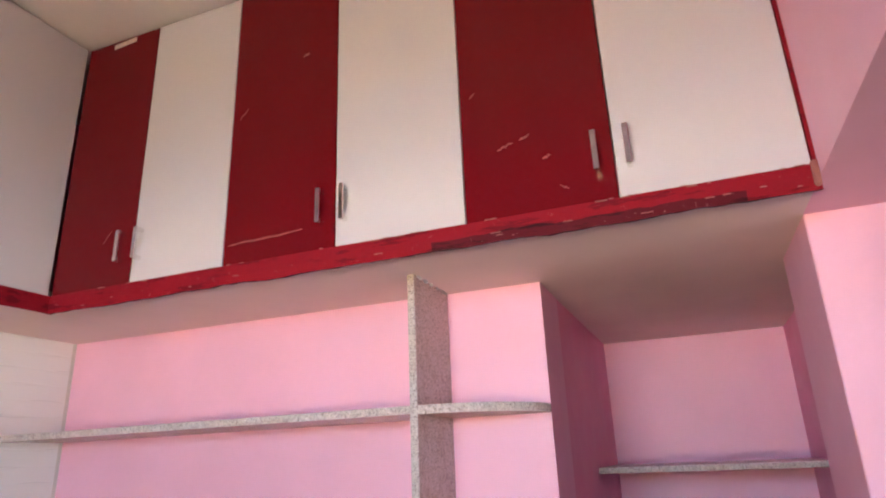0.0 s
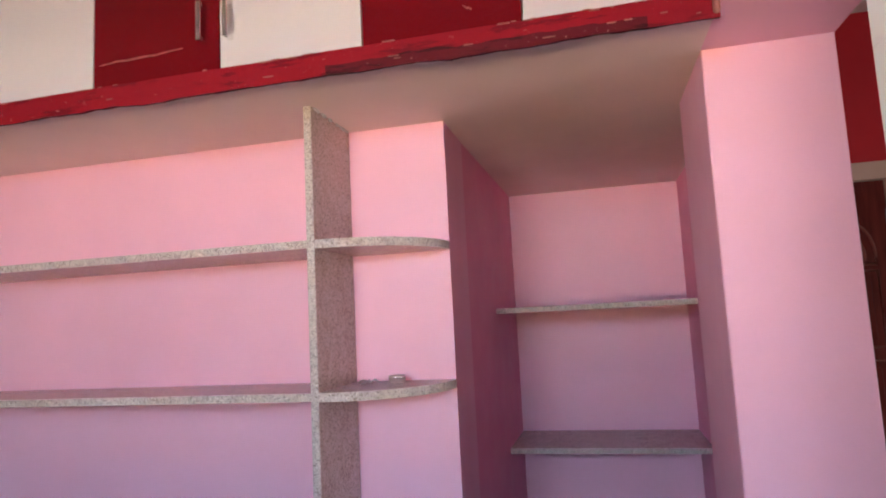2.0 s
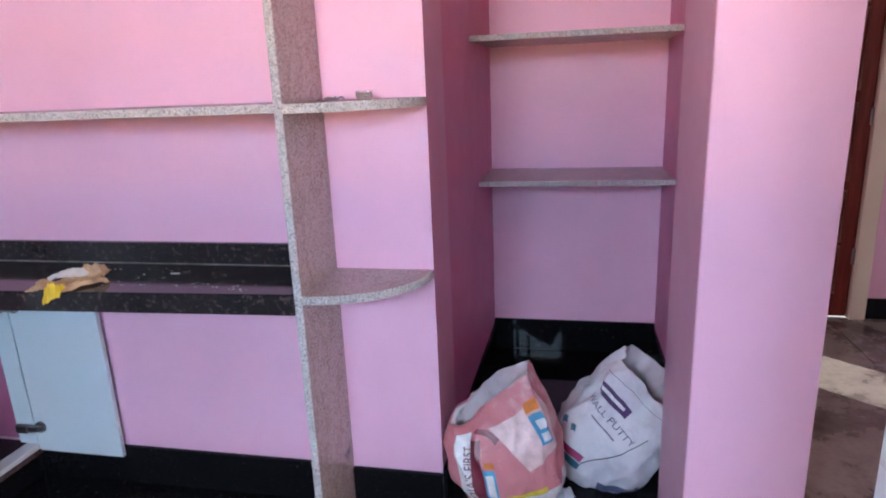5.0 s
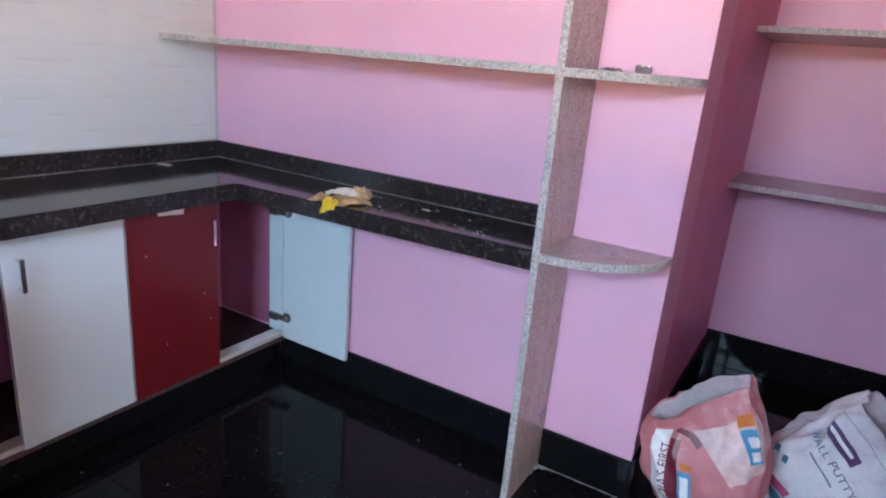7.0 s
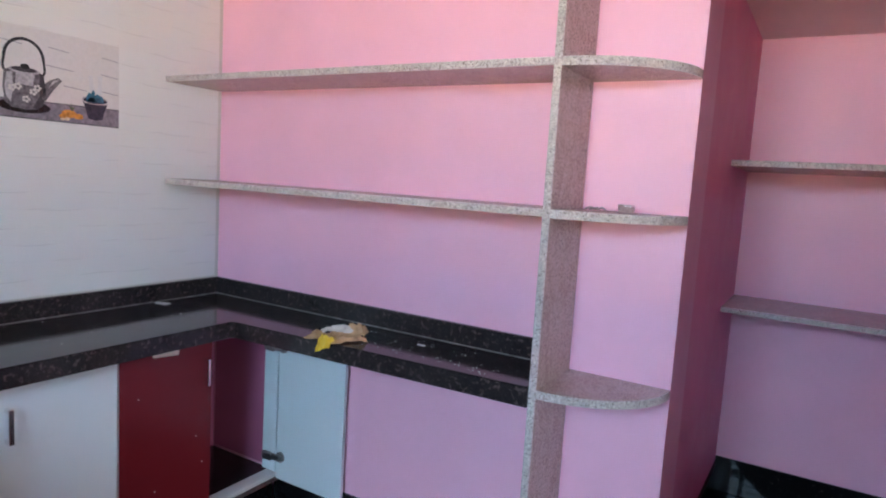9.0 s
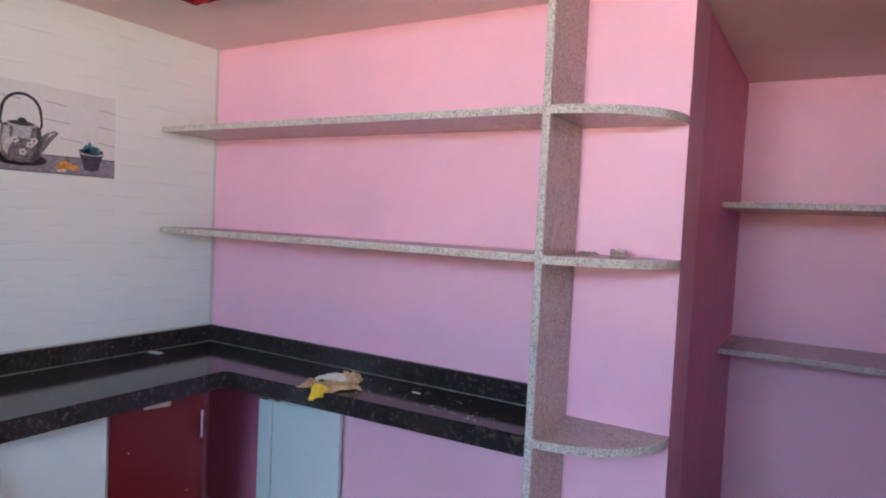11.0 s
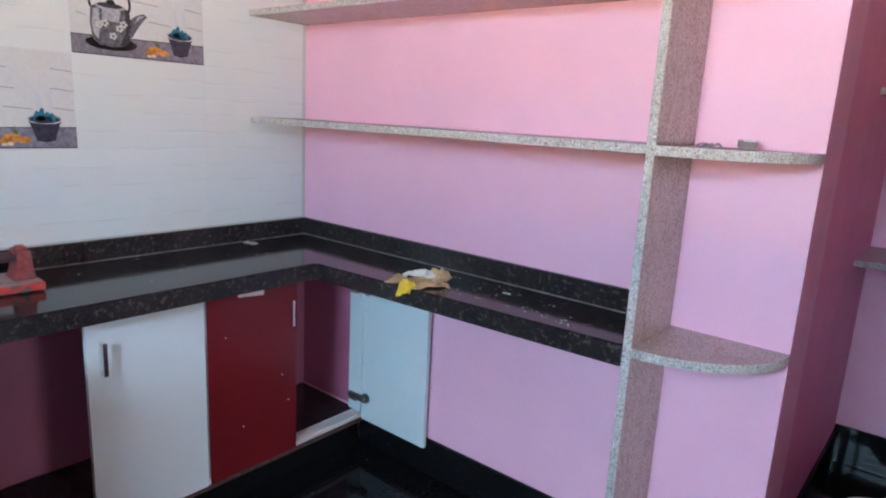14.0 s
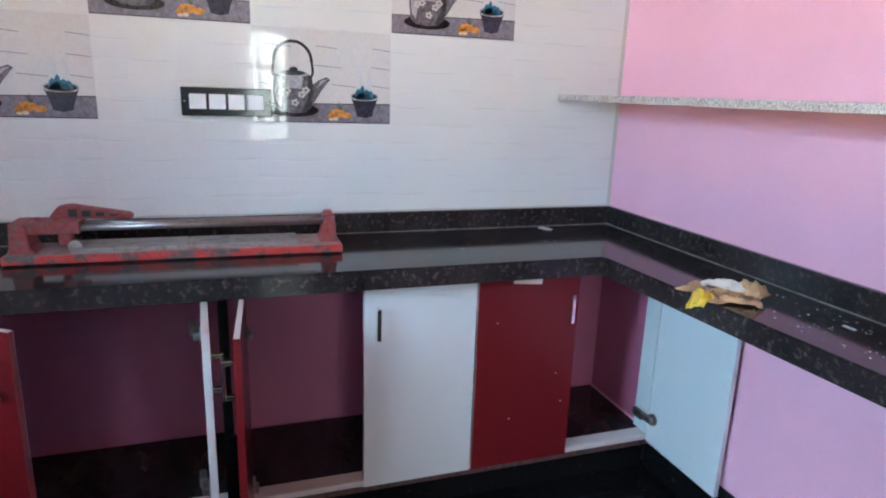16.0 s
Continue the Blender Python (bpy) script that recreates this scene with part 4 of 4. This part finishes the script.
# ---- cement bags ----
class Bag:
    """An open woven-plastic bag: a leaning, creased tube."""
    def __init__(self, base, lean, a, b, h, turn, seed, faces, mouth, profile, tilt=0.0, sink=0.0, flat=0.4):
        self.base, self.lean, self.a, self.b, self.h, self.turn, self.seed, self.sag, self.mouth = Vector(base), Vector(lean), a, b, h, radians(turn), seed, radians(faces), mouth
        self.profile, self.tilt, self.sink, self.flat = profile, radians(tilt), sink, flat

    def at(self, phi, v, off=0.0):
        v = max(0.0, v)
        s = self.seed
        belly = float(np.interp(v, (0, 0.04, 0.14, 0.34, 0.55, 0.8, 1.0), self.profile))
        ca, sa = math.cos(phi), math.sin(phi)
        k = (abs(ca) ** 3.0 + abs(sa) ** 3.0) ** (-1 / 3.0)
        crease = 0.075 * noise.noise((ca * 1.6 + s, sa * 1.6, v * 3.0)) - 0.085 * abs(noise.noise((ca * 3 + s, sa * 3, v * 5))) + 0.022 * noise.noise((ca * 5 + v * 4, sa * 5 + s, v * 7))
        r = k * (belly + crease * 1.7)
        x, y = (self.a * r + off) * ca, (self.b * (1 - self.flat * v * v) * r + off) * sa
        dip = (0.5 + 0.5 * math.cos(phi - self.sag)) ** 1.6
        rim = 1 - self.mouth * dip * v ** 3 + 0.05 * v * noise.noise((ca * 2, sa * 2, s + 9))
        z = self.h * v * rim
        c, w = math.cos(self.turn), math.sin(self.turn)
        p = Vector((x * c - y * w, x * w + y * c, z)) + self.lean * (v ** 1.4)
        ct, st = math.cos(self.tilt), math.sin(self.tilt)
        p = Vector((p.x * ct + p.z * st, p.y, p.z * ct - p.x * st - self.sink))
        return self.base + Vector((p.x, p.y, max(0.002 + 0.004 * (off > 0), p.z)))

    def body(self, nu=144, nv=72):
        bm = bmesh.new()
        out = [[bm.verts.new(self.at(2 * math.pi * i / nu, j / nv)) for i in range(nu)] for j in range(nv + 1)]
        inn = [[bm.verts.new(self.at(2 * math.pi * i / nu, j / nv, -0.004)) for i in range(nu)] for j in range(nv // 3, nv + 1)]
        def skin(rows, flip, mi):
            for a, b in zip(rows, rows[1:]):
                for k in range(nu):
                    q = (a[k], a[(k + 1) % nu], b[(k + 1) % nu], b[k])
                    f = bm.faces.new(q[::-1] if flip else q)
                    f.smooth, f.material_index = True, mi
        skin(out, False, 0)
        skin(inn, True, 1)
        skin([out[-1], inn[-1]], False, 1)
        bm.faces.new(out[0][::-1])
        bm.faces.new(inn[0]).material_index = 1
        return bm

    def place(self, s, t, off):
        """s: metres round from the front; t: metres up."""
        return self.at(-math.pi / 2 + s / self.a, t / self.h, off * 1.2 + 0.0016)

    def patch(self, s0, t0, w, h, angle, off, curve=0.0, n=36):
        """A printed field from its lower left corner, turned by an angle; curve bows it."""
        bm = bmesh.new()
        c, d = math.cos(radians(angle)), math.sin(radians(angle))
        g = []
        for i in range(n + 1):
            x, bow = w * i / n, curve * math.sin(math.pi * i / n)
            g.append([bm.verts.new(self.place(s0 + x * c - (h * j / n + bow) * d, t0 + x * d + (h * j / n + bow) * c, off)) for j in range(n + 1)])
        for i in range(n):
            for j in range(n):
                bm.faces.new((g[i][j], g[i + 1][j], g[i + 1][j + 1], g[i][j + 1])).smooth = True
        return bm

    def quad(self, c0, c1, c2, c3, off, n=36):
        """A printed field between four corners, given round its edge."""
        bm = bmesh.new()
        c0, c1, c2, c3 = (Vector(c) for c in (c0, c1, c2, c3))
        g = []
        for i in range(n + 1):
            lo, hi = c0.lerp(c1, i / n), c3.lerp(c2, i / n)
            g.append([bm.verts.new(self.place(*lo.lerp(hi, j / n), off)) for j in range(n + 1)])
        for i in range(n):
            for j in range(n):
                bm.faces.new((g[i][j], g[i + 1][j], g[i + 1][j + 1], g[i][j + 1])).smooth = True
        return bm

    def words(self, text, size, s0, t0, angle, off):
        """Lettering laid on the skin, starting at s0, t0 and running at an angle."""
        cu = bpy.data.curves.new("lettering", "FONT")
        cu.body, cu.size = text, size
        ob = bpy.data.objects.new("lettering", cu)
        me = ob.to_mesh()
        bm = bmesh.new()
        bm.from_mesh(me)
        ob.to_mesh_clear()
        bpy.data.objects.remove(ob)
        bpy.data.curves.remove(cu)
        bmesh.ops.triangulate(bm, faces=bm.faces[:])
        bmesh.ops.subdivide_edges(bm, edges=[e for e in bm.edges if e.calc_length() > size * 0.35], cuts=1)
        c, w = math.cos(radians(angle)), math.sin(radians(angle))
        for v in bm.verts:
            v.co = self.place(s0 + v.co.x * c - v.co.y * w, t0 + v.co.x * w + v.co.y * c, off)
        return bm


bag = Bag((2.190, -0.010, 0), (-0.060, 0.045, 0), 0.160, 0.116, 0.520, 6, 2.7, -176, 0.44, (0.34, 0.56, 0.84, 1.14, 1.16, 1.00, 0.80))
b1 = thing("cement_bag", pose(2.190, -0.010, 0), "open crumpled pink and white cement bag on the floor", "bag", "cement bags")
part("sack", bag.body(), [BAG_PINK, BAG_IN], b1)
part("print_field", bag.quad((0.025, 0.012), (0.20, 0.02), (0.25, 0.215), (-0.005, 0.145), 0.0014), INK["white"], b1, "white printed field")
# pale field painted as the highlight on the bag's upper right
part("print_field", bag.quad((0.065, 0.245), (0.19, 0.33), (0.17, 0.46), (-0.03, 0.40), 0.0014), INK["pale"], b1, "pale pink highlight painted on the bag")
part("print_band", bag.patch(-0.062, 0.105, 0.285, 0.048, 94, 0.0020, 0.016), INK["white"], b1, "white printed band")
part("print_band", bag.patch(-0.012, 0.020, 0.34, 0.030, 97, 0.0026, 0.020), INK["maroon"], b1, "maroon printed band")
part("print_band", bag.patch(-0.075, 0.385, 0.075, 0.022, -38, 0.0030, 0.010), INK["maroon"], b1, "maroon printed band")
part("print_band", bag.patch(-0.010, 0.012, 0.10, 0.042, 4, 0.0028), INK["maroon"], b1, "maroon printed band")
part("print_label", bag.patch(-0.050, 0.150, 0.030, 0.105, 3, 0.0034), INK["blue"], b1, "blue printed label")
part("print_label", bag.patch(-0.044, 0.165, 0.018, 0.075, 3, 0.0042), INK["white"], b1)
part("print_label", bag.patch(-0.048, 0.262, 0.024, 0.020, 3, 0.0034), INK["orange"], b1, "orange printed label")
part("print_label", bag.patch(-0.070, 0.040, 0.075, 0.060, -42, 0.0034), INK["white"], b1, "white printed label")
part("print_label", bag.patch(-0.068, 0.060, 0.060, 0.024, -42, 0.0042), INK["blue"], b1, "blue printed label")
part("print_bar", bag.patch(0.002, 0.150, 0.108, 0.018, 14, 0.0036), INK["yellow"], b1, "yellow printed bar")
part("print_label", bag.patch(0.100, 0.320, 0.044, 0.085, 8, 0.0034), INK["blue"], b1, "blue printed label")
for k in range(2):
    part("print_label", bag.patch(0.107, 0.330 + 0.034 * k, 0.028, 0.024, 8, 0.0044), INK["white"], b1)
part("print_label", bag.patch(0.085, 0.412, 0.045, 0.036, 8, 0.0034), INK["orange"], b1, "orange printed label")
part("lettering", bag.words("INDIA'S FIRST", 0.036, -0.068, 0.118, 94, 0.0056), INK["maroon"], b1, "maroon lettering")
for k in range(4):
    part("print_bar", bag.patch(0.10, 0.118 - 0.015 * k, 0.085 - 0.012 * (k % 2), 0.004, 13, 0.0034), INK["grey"], b1)
for k in range(3):
    part("print_bar", bag.patch(0.125, 0.215 - 0.012 * k, 0.036, 0.005, 20, 0.0034), INK["rose"], b1)

bag = Bag((2.410, 0.290, 0), (0.0, 0.03, 0), 0.174, 0.135, 0.490, -6, 6.1, -60, 0.16, (0.60, 0.82, 1.0, 1.10, 1.06, 0.94, 0.84), 33, 0.015)
b2 = thing("putty_bag", pose(2.415, 0.290, 0), "open crumpled white wall putty bag tipped over on the floor", "bag", "cement bags")
part("sack", bag.body(), [BAG_WHITE, BAG_IN], b2)
part("print_band", bag.patch(-0.150, 0.350, 0.130, 0.042, -10, 0.0025), INK["purple"], b2, "purple printed bar")
part("print_bar", bag.patch(-0.138, 0.364, 0.100, 0.012, -10, 0.0036), INK["white"], b2)
part("lettering", bag.words("WALL PUTTY", 0.035, -0.165, 0.305, -12, 0.004), INK["slate"], b2, "dark grey lettering")
part("print_bar", bag.patch(-0.110, 0.262, 0.10, 0.006, -12, 0.003), INK["grey"], b2)
for k in range(2):
    part("print_drop", bag.patch(-0.165 + 0.034 * k, 0.175 - 0.004 * k, 0.018, 0.022, 30, 0.003, 0.004), INK["teal"], b2)
part("print_field", bag.patch(-0.170, 0.105, 0.115, 0.024, -2, 0.002), INK["magenta"], b2, "magenta printed stripe")
part("print_field", bag.patch(-0.175, 0.078, 0.125, 0.024, -2, 0.002), INK["teal"], b2, "teal printed stripe")
part("seam_line", bag.patch(-0.050, 0.100, 0.25, 0.003, 58, 0.003), INK["black"], b2, "dark stitched seam")
part("seam_line", bag.patch(-0.16, 0.435, 0.30, 0.0025, -4, 0.003), INK["grey"], b2, "stitched hem below the mouth")
part("print_field", bag.patch(0.06, 0.030, 0.13, 0.055, 30, 0.002), INK["slate"], b2, "dark printed patch")
part("torn_flap", crumpled(bmesh.new(), 2.345, 0.125, 0.09, 0.06, 0.0, 0.05, -35, 4.4, 0), BAG_WHITE, b2, "torn dusty corner of the bag")


# ---- hall seen through the doorway ----
hall_door = thing("door_1", pose(3.12, HALL_N, 0), "brown varnished panelled door with arched moulding, shut", "door", "", "structure")
part("leaf", slab(3.07, 3.91, HALL_N - 0.005, HALL_N + 0.035, 0.01, 2.145, bevel=0.003), WOOD, hall_door)


def moulding(x0, x1, z0, z1, arch=False):
    pts = [(x0, z0), (x1, z0), (x1, z1)]
    if arch:
        c, r = (x0 + x1) / 2, (x1 - x0) / 2
        pts += [(c + r * math.cos(math.pi * k / 12), z1 + r * 1.3 * math.sin(math.pi * k / 12)) for k in range(1, 12)]
    pts += [(x0, z1), (x0, z0)]
    return tube(bmesh.new(), [(x, HALL_N - 0.006, z) for x, z in pts], 0.008, 6)


for x0, x1 in ((3.15, 3.45), (3.53, 3.83)):
    part("moulding", moulding(x0, x1, 1.70, 1.75, True), WOOD_EDGE, hall_door)
    part("moulding", moulding(x0 + 0.05, x1 - 0.05, 1.70, 1.74, True), WOOD_EDGE, hall_door)
    for z0, z1 in ((1.265, 1.665), (0.79, 1.195), (0.45, 0.73), (0.15, 0.42)):
        part("moulding", moulding(x0, x1, z0, z1), WOOD_EDGE, hall_door)
        part("panel", slab(x0 + 0.035, x1 - 0.035, HALL_N - 0.011, HALL_N - 0.004, z0 + 0.035, z1 - 0.035, bevel=0.004), WOOD, hall_door)
for z in (0.32, 1.08, 1.90):
    part("hinge", slab(3.900, 3.918, HALL_N - 0.012, HALL_N - 0.002, z, z + 0.09, bevel=0.002), STEEL, hall_door, "dull steel door hinge")
structure("trim_hall_door_head", slab(3.05, 4.0, HALL_N - 0.03, HALL_N + 0.06, 2.150, 2.245, bevel=0.003), CREAM, "cream painted door head", "trim")
structure("trim_hall_door_jamb", slab(3.915, 4.0, HALL_N - 0.03, HALL_N + 0.06, 0, 2.150, bevel=0.003), CREAM, "cream painted door jamb", "trim")


# ---- windows ----
def framed_window(name, axis, at, a0, a1, z0, z1, label, mullions, transoms, bars):
    """Wooden frame with mullions and transoms at shares of its width and height, and grille bars."""
    w = thing(name, pose(a0, at, z0) if axis == "y" else pose(at, a0, z0), label, "window", "", "structure")

    def bar(nm, p0, p1, q0, q1, d, mat):
        part(nm, slab(p0, p1, at - d, at + d, q0, q1) if axis == "y" else slab(at - d, at + d, p0, p1, q0, q1), mat, w)
    t = 0.045
    bar("frame", a0, a1, z0, z0 + t, 0.03, WOOD); bar("frame", a0, a1, z1 - t, z1, 0.03, WOOD)
    bar("frame", a0, a0 + t, z0 + t, z1 - t, 0.03, WOOD); bar("frame", a1 - t, a1, z0 + t, z1 - t, 0.03, WOOD)
    for f in mullions:
        mid = a0 + (a1 - a0) * f
        bar("mullion", mid - 0.02, mid + 0.02, z0 + t, z1 - t, 0.025, WOOD)
    for f in transoms:
        mid = z0 + (z1 - z0) * f
        bar("transom", a0 + t, a1 - t, mid - 0.03, mid + 0.03, 0.022, WOOD)
    for k in range(bars):
        z = z0 + 0.10 + (z1 - z0 - 0.18) * k / (bars - 1)
        bar("louvre", a0 + t, a1 - t, z - 0.014, z + 0.014, 0.012, STEEL)
    return w


# window_1 west of about x 1.7 is unseen, added to light the pillar
framed_window("window_1", "y", SOUTH - 0.07, 1.30, 2.32, 1.18, 2.26, "brown framed kitchen window with grey louvres, west part added", (0.41, 0.55), (0.52,), 13)
framed_window("window_2", "x", HALL_E + 0.07, -2.05, -0.65, 0.58, 2.10, "brown framed wide hall window with narrow panes", (0.14, 0.29, 0.43, 0.57, 0.71, 0.86), (0.28, 0.66), 0)
framed_window("window_3", "x", HALL_E + 0.07, 0.06, 0.26, 1.68, 2.05, "small brown framed hall ventilator window", (), (0.4,), 0)

# ---- small pieces of walls and floors ----
TH, TW = 0.30, 0.45


def tile_mesh():
    bm = block(bmesh.new(), 0, 0.006, 0.0, TW, 0.0, TH, 0.0003)
    me = bpy.data.meshes.new("tile")
    bm.to_mesh(me)
    bm.free()
    me.materials.append(TILE)
    return me


def picture():
    """Kettle, biscuits and bowl on a grey ledge, printed on a tile: y runs along the wall, z up."""
    names = list(PRINT)
    bm = bmesh.new()

    def flat(pts, key, layer):
        vs = [bm.verts.new((0.0062 + 0.00025 * layer, y, z)) for y, z in pts]
        f = bm.faces.new(vs)
        f.material_index = names.index(key)

    def disc(y, z, ry, rz, key, layer, n=20):
        flat([(y + ry * math.cos(2 * math.pi * k / n), z + rz * math.sin(2 * math.pi * k / n)) for k in range(n)], key, layer)

    def ribbon(pts, w, key, layer):
        for (a, b), (c, d) in zip(pts, pts[1:]):
            l = math.hypot(c - a, d - b) or 1
            ny, nz = -(d - b) / l * w / 2, (c - a) / l * w / 2
            flat([(a + ny, b + nz), (a - ny, b - nz), (c - ny, d - nz), (c + ny, d + nz)], key, layer)

    flat([(0.001, 0.004), (0.449, 0.004), (0.449, 0.298), (0.001, 0.298)], "shade", 0)
    flat([(0.001, 0.004), (0.449, 0.004), (0.449, 0.066), (0.001, 0.060)], "ledge", 1)
    flat([(0.001, 0.002), (0.449, 0.002), (0.449, 0.005), (0.001, 0.005)], "line", 2)
    flat([(0.001, 0.060), (0.449, 0.066), (0.449, 0.069), (0.001, 0.062)], "line", 2)
    # printed brick joints behind
    for z, spans in ((0.125, ((0.02, 0.05), (0.25, 0.33), (0.385, 0.445))), (0.185, ((0.19, 0.285), (0.38, 0.446))), (0.245, ((0.04, 0.12), (0.20, 0.27), (0.385, 0.446)))):
        for a, b in spans:
            ribbon([(a, z + 0.002), ((a + b) / 2, z - 0.001), (b, z - 0.004)], 0.003, "rim", 1)
    # kettle
    disc(0.125, 0.042, 0.082, 0.022, "tray", 2)
    flat([(0.066, 0.052), (0.085, 0.036), (0.125, 0.031), (0.165, 0.036), (0.184, 0.052), (0.190, 0.10), (0.186, 0.150), (0.165, 0.162), (0.085, 0.162), (0.064, 0.150), (0.060, 0.10)], "pot", 3)
    flat([(0.180, 0.075), (0.190, 0.065), (0.215, 0.105), (0.245, 0.142), (0.232, 0.150), (0.205, 0.138), (0.188, 0.125)], "pot", 4)
    flat([(0.070, 0.070), (0.084, 0.050), (0.092, 0.100), (0.088, 0.150), (0.072, 0.145), (0.066, 0.10)], "sheen", 4)
    flat([(0.150, 0.040), (0.165, 0.036), (0.184, 0.052), (0.190, 0.10), (0.186, 0.150), (0.172, 0.155), (0.172, 0.08)], "dim", 4)
    flat([(0.098, 0.112), (0.150, 0.110), (0.158, 0.146), (0.100, 0.150)], "sheen", 4)
    flat([(0.200, 0.112), (0.222, 0.133), (0.238, 0.144), (0.216, 0.140)], "sheen", 5)
    disc(0.125, 0.157, 0.048, 0.012, "sheen", 5)
    disc(0.125, 0.160, 0.040, 0.008, "dim", 6)
    disc(0.127, 0.170, 0.014, 0.009, "line", 7)
    ribbon([(0.125 + 0.060 * math.cos(a), 0.196 + 0.062 * math.sin(a)) for a in [math.pi * k / 14 for k in range(15)]], 0.010, "line", 4)
    for y in (0.065, 0.185):
        ribbon([(y, 0.196), (y + (0.004 if y > 0.1 else -0.004), 0.165), (y, 0.150)], 0.008, "line", 4)
    for fy, fz in ((0.088, 0.098), (0.152, 0.092), (0.130, 0.066), (0.105, 0.104), (0.165, 0.106)):
        for k in range(5):
            disc(fy + 0.0085 * math.cos(k * 1.257), fz + 0.0075 * math.sin(k * 1.257), 0.0050, 0.0045, "flower", 6, 8)
    # biscuits
    for y, z, r in ((0.268, 0.034, 0.026), (0.300, 0.028, 0.018), (0.250, 0.024, 0.016)):
        disc(y, z, r, r * 0.55, "biscuit", 4, 14)
    disc(0.262, 0.016, 0.009, 0.006, "nut", 5, 10)
    disc(0.246, 0.014, 0.008, 0.005, "nut", 5, 10)
    for a, b in ((0.275, 0.075), (0.288, 0.066), (0.266, 0.064)):
        flat([(0.276, 0.044), (0.284, 0.046), (a, b)], "leaf", 4)
    # bowl with glasses and blue flowers
    flat([(0.335, 0.175), (0.350, 0.180), (0.358, 0.105), (0.342, 0.10)], "glass", 3)
    flat([(0.372, 0.182), (0.386, 0.178), (0.382, 0.102), (0.366, 0.105)], "glass", 3)
    disc(0.360, 0.093, 0.047, 0.014, "rim", 4)
    disc(0.360, 0.091, 0.043, 0.011, "bowl", 5)
    for a, b, w in ((0.338, 0.118, 0.012), (0.352, 0.128, 0.010), (0.366, 0.116, 0.014), (0.380, 0.112, 0.012), (0.345, 0.108, 0.014)):
        flat([(a - w, 0.086), (a + w, 0.084), (a + w * 0.7, b - 0.006), (a, b), (a - w * 0.6, b - 0.010)], "blue", 6)
    flat([(0.314, 0.088), (0.322, 0.080), (0.360, 0.077), (0.398, 0.080), (0.406, 0.088), (0.392, 0.050), (0.386, 0.026), (0.360, 0.020), (0.334, 0.026), (0.328, 0.050)], "bowl", 7)
    me = bpy.data.meshes.new("printed_picture")
    bmesh.ops.recalc_face_normals(bm, faces=bm.faces[:])
    for f in bm.faces:
        if f.normal.x < 0:
            f.normal_flip()
    bm.to_mesh(me)
    bm.free()
    for k in names:
        me.materials.append(PRINT[k])
    return me


TILE_ME, PIC_ME = tile_mesh(), picture()
Z0 = 0.929
for r in range(4):
    for c in range(7):
        ob = new("tile", TILE_ME)
        ob.parent = wall_west
        ob.matrix_basis = pose(-0.006, -0.016 - TW * (c + 1), Z0 + TH * r)
        if (r == 1 and c in (2, 4, 6)) or (r == 2 and c in (1, 3, 5)):
            pic = new("printed_picture", PIC_ME)
            pic.parent = ob
            pic["label"] = "printed kettle, biscuits and bowl on a grey ledge"
structure("trim_tile_foot", slab(-0.006, 0.002, SOUTH, -0.018, TOP + 0.0712, Z0 - 0.0002), GROUT, "thin pale grout line under the wall tiles", "trim")
structure("trim_tile_edge", slab(-0.006, 0.0005, -0.016, 0.0, TOP, LOFT), GROUT, "narrow pale grout strip in the tiled corner", "trim")

for r in range(7):
    for c in range(5):
        ob = new("tile", TILE_ME)
        ob.parent = wall_east
        ob.matrix_basis = pose(JAMB_X + 0.006, JAMB_Y - 0.002 - TW * c, 0.03 + TH * r, 0, 0, 180)


def slab_mesh(name, w, d, mat):
    bm = block(bmesh.new(), 0.0004, w - 0.0004, 0.0004, d - 0.0004, -0.02, 0, 0.0006)
    me = bpy.data.meshes.new(name)
    bm.to_mesh(me)
    bm.free()
    me.materials.append(mat)
    return me


floor = structure("floor", slab(-0.15, EAST_OUT, SOUTH - 0.15, NICHE_N + 0.15, -0.24, -0.02), GROUT, "polished black granite kitchen floor, dusty", "floor")
S1 = slab_mesh("floor_slab", 0.98, 0.755, FLOOR)
for i in range(3):
    for j in range(6):
        ob = new("floor_slab", S1)
        ob.parent = floor
        ob.matrix_basis = pose(0.005 + 0.98 * i, SOUTH + 0.755 * j, 0)
hall_floor = structure("floor_hall", slab(EAST_OUT, HALL_E + 0.15, SOUTH - 0.15, HALL_N + 0.15, -0.24, -0.02), GROUT, "dusty brown marble hall floor", "floor")
S2 = slab_mesh("floor_slab", 0.86, 0.86, MARBLE)
for i in range(4):
    for j in range(6):
        ob = new("floor_slab", S2)
        ob.parent = hall_floor
        ob.matrix_basis = pose(EAST_OUT + 0.863 * i, SOUTH + 0.8585 * j, 0)
